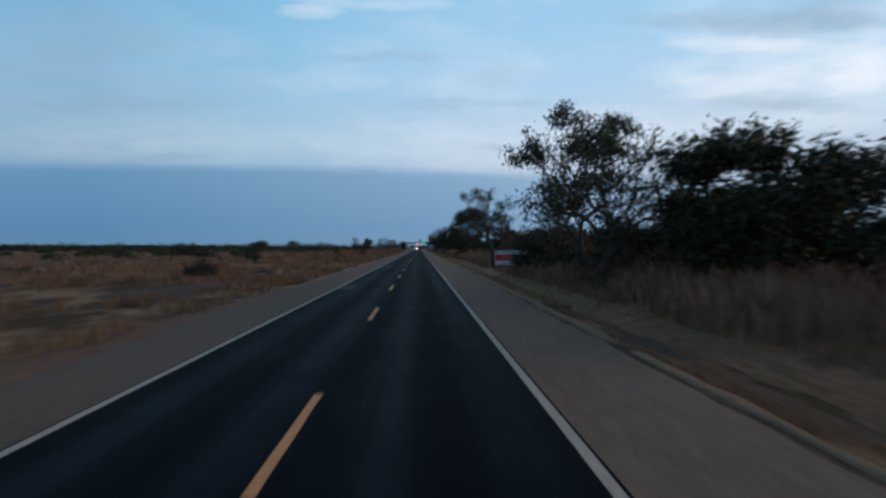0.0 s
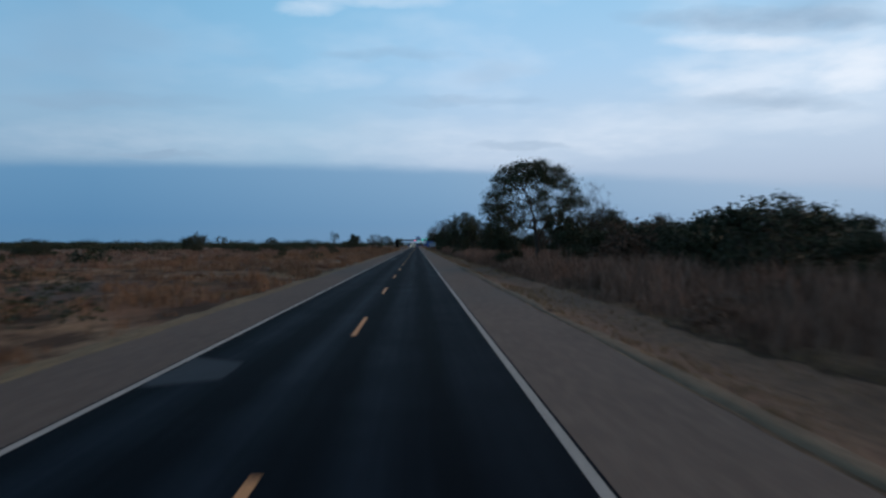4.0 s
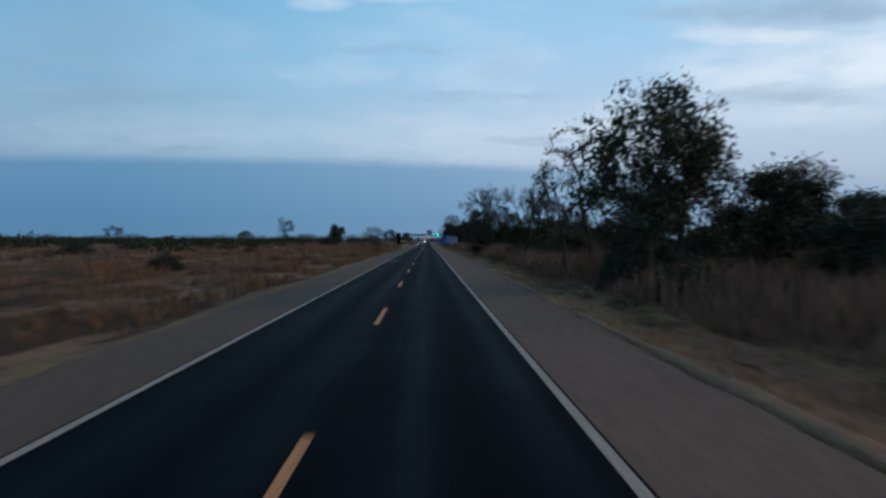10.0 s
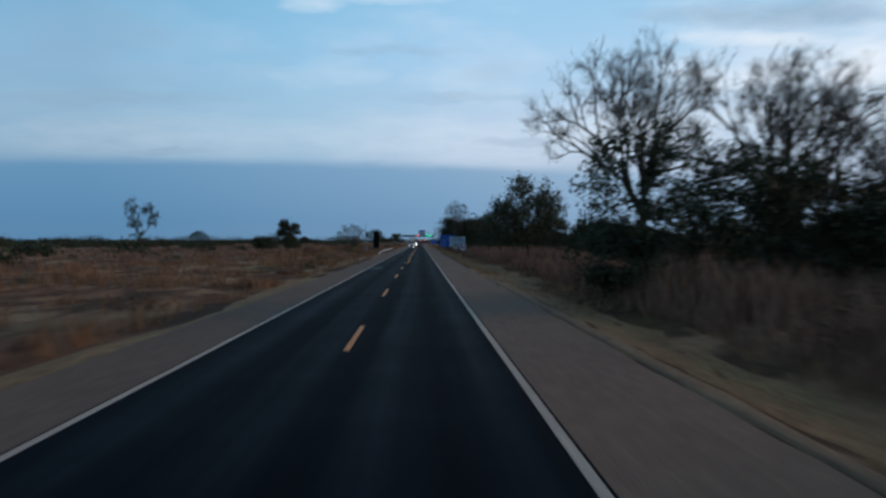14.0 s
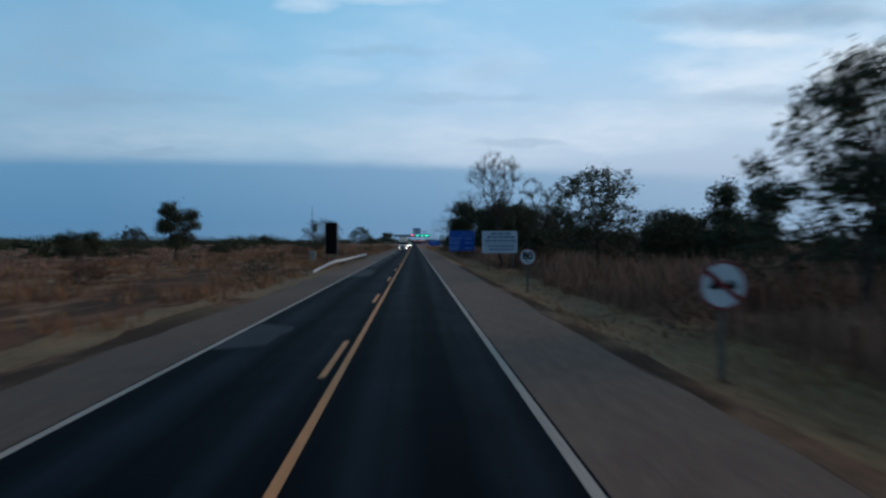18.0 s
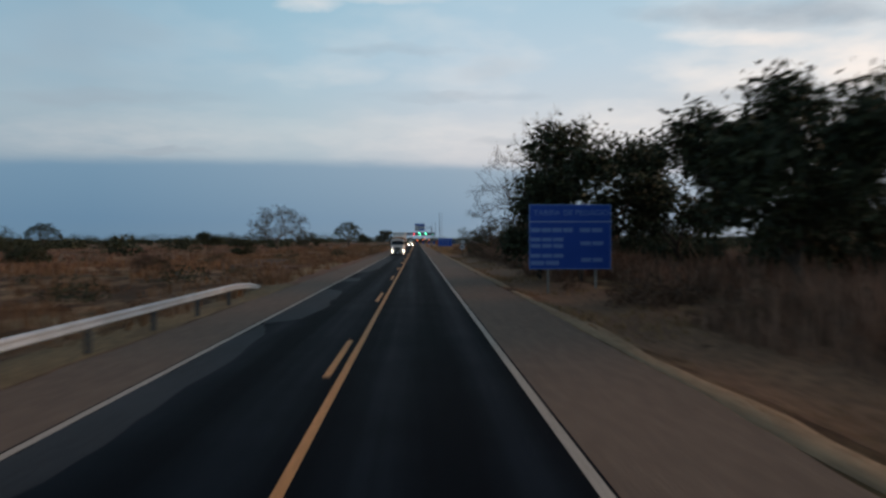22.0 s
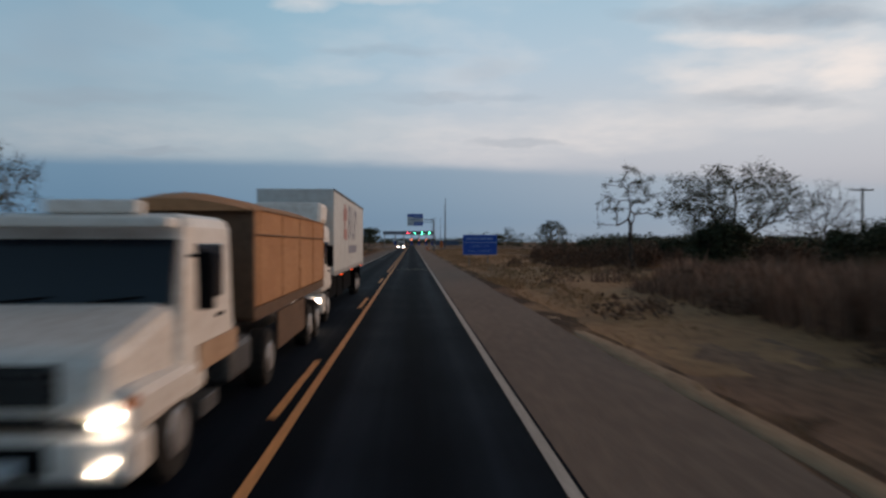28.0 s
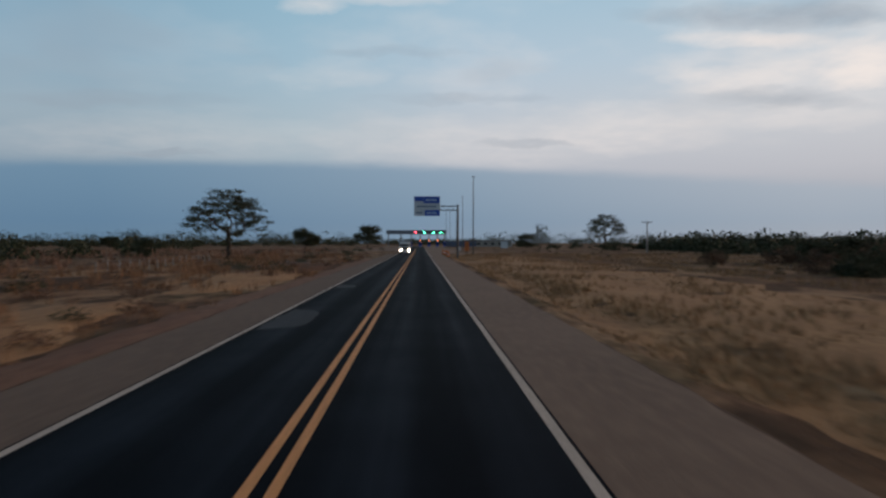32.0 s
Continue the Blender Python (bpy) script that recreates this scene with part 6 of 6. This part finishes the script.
for y, f in ((4.40, 0.62), (5.2, 0.96), (6.9, 1.0), (8.8, 0.92), (11.0, 1.02), (13.26, 0.7)):
    rows.append([bm.verts.new((-1.29 + 2.58 * k / (n - 1), y, 2.92 + 0.42 * f * math.sin(math.pi * (0.08 + 0.84 * k / (n - 1))))) for k in range(n)])
for a, b in zip(rows, rows[1:]):
    for k in range(n - 1):
        bm.faces.new((a[k], a[k + 1], b[k + 1], b[k]))
bm.faces.new(rows[0]), bm.faces.new(list(reversed(rows[-1])))
bmesh.ops.recalc_face_normals(bm, faces=bm.faces)
part("tarpaulin", bm, TARP, tipper, "tan canvas cover")
for y in (1.2, 5.9, 10.6, 11.9):
    for s in (-1, 1):
        wheel(tipper, s * 1.22, y, 0.5, 0.32, -s)
for s in (-1, 1):
    part("fuel_tank", box(s * 1.0 - 0.25, s * 1.0 + 0.25, 3.3, 4.5, 0.55, 1.1, 0.10), GREY_STEEL, tipper)
    part("side_guard", box(s * 1.2 - 0.02, s * 1.2 + 0.02, 6.7, 9.9, 0.5, 1.2), DARK_TARP, tipper)
    part("mudguard", box(s * 1.2 - 0.16, s * 1.2 + 0.04, 9.95, 10.0, 0.4, 1.2), BLACK, tipper)

# box truck behind it
FADED_RED = surface("faded_red", [(0.34, 0.16, 0.15), (0.42, 0.24, 0.22), (0.3, 0.15, 0.14)], 1, 0.6, 0, where="Object")
FADED_BLUE = surface("faded_blue", [(0.16, 0.18, 0.24), (0.24, 0.26, 0.32), (0.2, 0.2, 0.24)], 1, 0.6, 0, where="Object")
van_truck = thing("box_truck", (-3.6, 593.2, 0), "white high-sided box truck with a faded red and blue mark", "truck", "oncoming trucks")
cab(van_truck, 3.05, 0, CAB_WHITE)
part("wind_deflector", box(-1.1, 1.1, 0.75, 2.1, 3.05, 3.75, 0.16, 0.25), CAB_WHITE, van_truck)
for s in (-1, 1):
    lamp_part(van_truck, s * 1.04, 0.74, 0.24, 0.11, 0.0)
part("chassis", box(-0.45, 0.45, 1.0, 15.8, 0.75, 1.3), GREY_STEEL, van_truck)
part("box_body", box(-1.28, 1.28, 2.5, 16.0, 1.38, 4.28, 0.03), BOX_WHITE, van_truck)
part("top_rail", box(1.285, 1.30, 2.5, 16.0, 4.20, 4.29), GREY_STEEL, van_truck)
part("bottom_rail", box(1.285, 1.30, 2.5, 16.0, 1.36, 1.50), STEEL, van_truck)
for k in range(8):
    part("side_seam", box(1.281, 1.284, 2.9 + k * 1.65, 2.92 + k * 1.65, 1.52, 4.18), BOX_WHITE, van_truck)
for a, b, c, d in ((5.6, 6.0, 3.3, 3.75), (5.95, 6.5, 3.05, 3.95), (6.45, 6.95, 3.35, 3.85), (5.75, 6.25, 2.62, 3.0), (6.3, 7.0, 2.58, 3.02)):
    part("red_emblem", box(1.287, 1.292, a, b, c, d), FADED_RED, van_truck)
for a, b, c, d in ((7.6, 7.85, 2.62, 4.0), (7.87, 8.6, 3.72, 3.98), (8.35, 8.62, 3.4, 3.71), (7.87, 8.5, 3.2, 3.39), (8.35, 8.65, 2.62, 3.19), (9.3, 9.55, 2.62, 3.95),
                   (9.57, 10.1, 2.62, 2.85), (10.6, 10.9, 2.62, 3.9), (10.92, 11.6, 3.68, 3.9), (11.4, 11.62, 3.3, 3.67), (7.7, 11.6, 2.02, 2.36)):
    part("blue_emblem", box(1.287, 1.292, a, b, c, d), FADED_BLUE, van_truck)
# Black panels added to stand in for the shade under the box.
for y0, y1, z0 in ((3.0, 5.2, 0.55), (5.5, 7.4, 0.42), (7.8, 11.2, 0.48)):
    for s in (-1, 1):
        part("side_skirt", box(s * 1.0 - 0.06, s * 1.0 + 0.06, y0, y1, z0, 1.37, 0.02), BLACK, van_truck, "black panel painting the shade under the box")
for y in (11.45, 14.4):
    for s in (-1, 1):
        part("mudguard", box(s * 1.0 - 0.24, s * 1.0 + 0.24, y, y + 0.06, 0.35, 1.30, 0.01), BLACK, van_truck)
for y in (1.15, 12.2, 13.5):
    for s in (-1, 1):
        wheel(van_truck, s * 1.22, y, 0.5, 0.32, -s)
for y in (5.2, 9.6, 14.8):
    lamp_part(van_truck, 1.24, 1.29, 0.08, 0.05, y, MARKER_LAMP, "marker_light")

# a light truck further on
small = thing("light_truck", (-3.3, 800.0, 0), "small white truck with lit headlights", "truck", "oncoming trucks")
cab(small, 2.5, 0, CAB_WHITE)
part("cargo_box", box(-1.1, 1.1, 2.4, 6.2, 0.9, 2.75, 0.04), BOX_WHITE, small)
for s in (-1, 1):
    lamp_part(small, s * 0.88, 0.82, 0.42, 0.30, 0.0)
for y in (1.0, 5.2):
    for s in (-1, 1):
        wheel(small, s * 1.15, y, 0.42, 0.28, -s)

# ---------------------------------------------------------------- overhead sign, masts and toll plaza
gantry = thing("overhead_sign", (0, 765.0, 0), "blue and white overhead road sign on a cantilever arm", "sign")
part("pole", rod((6.5, 0.3, -0.4), (6.5, 0.3, 9.0), 0.20, 0.15, 12), GREY_STEEL, gantry)
for zz in (8.75, 8.05):
    part("arm", rod((6.5, 0.3, zz), (-0.6, 0.3, zz), 0.09, 0.07, 8), GREY_STEEL, gantry)
for k in range(5):
    part("lattice", rod((5.9 - 0.62 * k, 0.3, 8.05 + 0.7 * (k % 2)), (5.3 - 0.62 * k, 0.3, 8.75 - 0.7 * (k % 2)), 0.03, None, 6), GREY_STEEL, gantry)
panel = part("panel", box(-0.95, 3.45, 0, 0.06, 7.05, 10.4, 0.02), SIGN_WHITE, gantry)
part("blue_field", box(0.65, 3.40, -0.008, -0.001, 9.20, 10.35), SIGN_BLUE, panel)
part("blue_field", box(-0.90, 0.62, -0.008, -0.001, 9.55, 10.35), SIGN_BLUE, panel)
part("blue_field", box(0.85, 3.40, -0.008, -0.001, 7.10, 8.05), SIGN_BLUE, panel)
bars(gantry, [(2.0, 9.75, 2.0, 0.28), (2.1, 7.58, 1.9, 0.26)], 0, -0.009, 0, LETTER)
bars(gantry, [(1.2, 8.65, 3.4, 0.26), (-0.1, 7.6, 1.2, 0.26)], 0, -0.002, 0, INK)
for x, y, h, r in ((11.0, 789.0, 16.0, 0.16), (17.0, 920.0, 21.0, 0.17), (11.5, 948.0, 16.0, 0.15), (13.5, 955.0, 16.0, 0.15), (16.5, 958.0, 16.0, 0.15)):
    ob = thing("light_mast", (x, y, 0), "tall slim steel lighting mast near the toll plaza", "light mast", "lighting masts")
    part("pole", rod((0, 0, -0.4), (0, 0, h), r, r * 0.45, 10), GREY_STEEL, ob)
    part("lamp_head", box(-0.32, 0.32, -0.12, 0.12, h, h + 0.12, 0.03), GREY_STEEL, ob)

toll = thing("toll_plaza", (0, 1055.0, 0), "wide grey toll plaza canopy over booths with lane lights", "toll plaza")
part("canopy", box(-20, 15.5, 0, 16, 7.7, 9.9, 0.12), GREY_STEEL, toll)
part("fascia", box(-20, -2.5, -0.06, -0.01, 7.8, 9.8), FASCIA, toll)
for x in (-19, -11.5, -5.4, 0.1, 5.4, 10.4, 14.8):
    part("column", box(x - 0.3, x + 0.3, 6, 6.6, 0, 7.7, 0.03), CONCRETE, toll)
    if x > -15:
        booth = part("booth", box(x - 0.8, x + 0.8, 3.5, 5.9, 0.1, 2.9, 0.05), SIGN_BLUE, toll, "blue toll booth")
        part("booth_window", box(x - 0.7, x + 0.7, 3.47, 3.5, 1.3, 2.3), GLASS, booth)
        part("island", box(x - 0.95, x + 0.95, -6, 14, 0.0, 0.2, 0.05), CONCRETE, toll)
for x, m in ((-2.7, RED_LAMP), (2.6, GREEN_LAMP), (7.8, GREEN_LAMP), (12.8, GREEN_LAMP)):
    box_ob = part("signal_box", box(x - 0.8, x + 0.8, -0.35, -0.07, 7.85, 9.6, 0.05), BLACK, toll)
    part("lane_light", disc((x, -0.42, 8.7), 0.36, 0.06, 20), m, box_ob)
for x in (0.1, 5.4, 10.4):
    part("amber_beacon", disc((x, 3.3, 3.6), 0.30, 0.06, 14), AMBER_LAMP, toll)
part("side_wall", box(15.6, 34, 6, 6.3, 0, 3.2), DULL_BLUE, toll, "long grey-blue side building")
office = thing("toll_office", (34, 1062, 0), "low pale office building beside the toll plaza", "building")
part("wall", box(-6, 22, 0, 9, 0, 3.6), CONCRETE, office)
part("roof", box(-6.5, 22.5, -0.6, 9.6, 3.6, 3.95), GREY_STEEL, office)
for k in range(6):
    part("window", box(-4 + 4.4 * k, -2 + 4.4 * k, -0.05, 0.0, 1.2, 2.4), GLASS, office)

# road furniture before the plaza
for x, y in ((5.0, 770), (5.2, 778), (5.3, 786), (5.0, 794)):
    ob = thing("traffic_drum", (x, y, 0), "orange plastic traffic drum on the shoulder", "traffic drum", "orange drums")
    bm = bmesh.new()
    for z, r in ((0.0, 0.32), (0.32, 0.29), (0.64, 0.26)):
        add_rod(bm, (0, 0, z), (0, 0, z + 0.30), r, r - 0.02, 14)
    part("body", bm, ORANGE, ob)
    part("band", rod((0, 0, 0.40), (0, 0, 0.52), 0.285, 0.28, 14), SIGN_WHITE, ob)
for x, y, w, h, m, label in ((9.3, 790, 0.9, 2.0, ORANGE, "orange warning panel on the verge"), (27.5, 880, 2.4, 2.2, SIGN_WHITE, "small white sign board on the verge")):
    board("roadside_panel", x, x + w, y, 0.7, 0.7 + h, m, label, "sign", (x + 0.25, x + w - 0.25))
small_round = round_sign(6.7, 766.0, 1.5, 0.45, "small round white traffic sign with red ring")

# scraps of rubbish on the verge and in the field
for x, y, size, m, label in ((-11.7, 661.25, 0.34, SIGN_WHITE, "white plastic scrap lying on dry straw"), (6.4, 266.8, 0.26, SIGN_WHITE, "crumpled white paper on the verge"), (9.6, 69.5, 0.30, SIGN_WHITE, "white plastic scrap below the banner")):
    ob = thing("litter", (x, y, ground_height(x, y) + 0.02), label, "litter")
    bm = bmesh.new()
    bmesh.ops.create_icosphere(bm, subdivisions=2, radius=size)
    for v in bm.verts:
        k = 0.75 + 0.6 * noise.noise(v.co * 6 / size + Vector((x, y, 0)))
        v.co = Vector((v.co.x * k, v.co.y * k * 0.7, max(0.0, v.co.z * k * 0.45)))
    part("scrap", bm, m, ob)
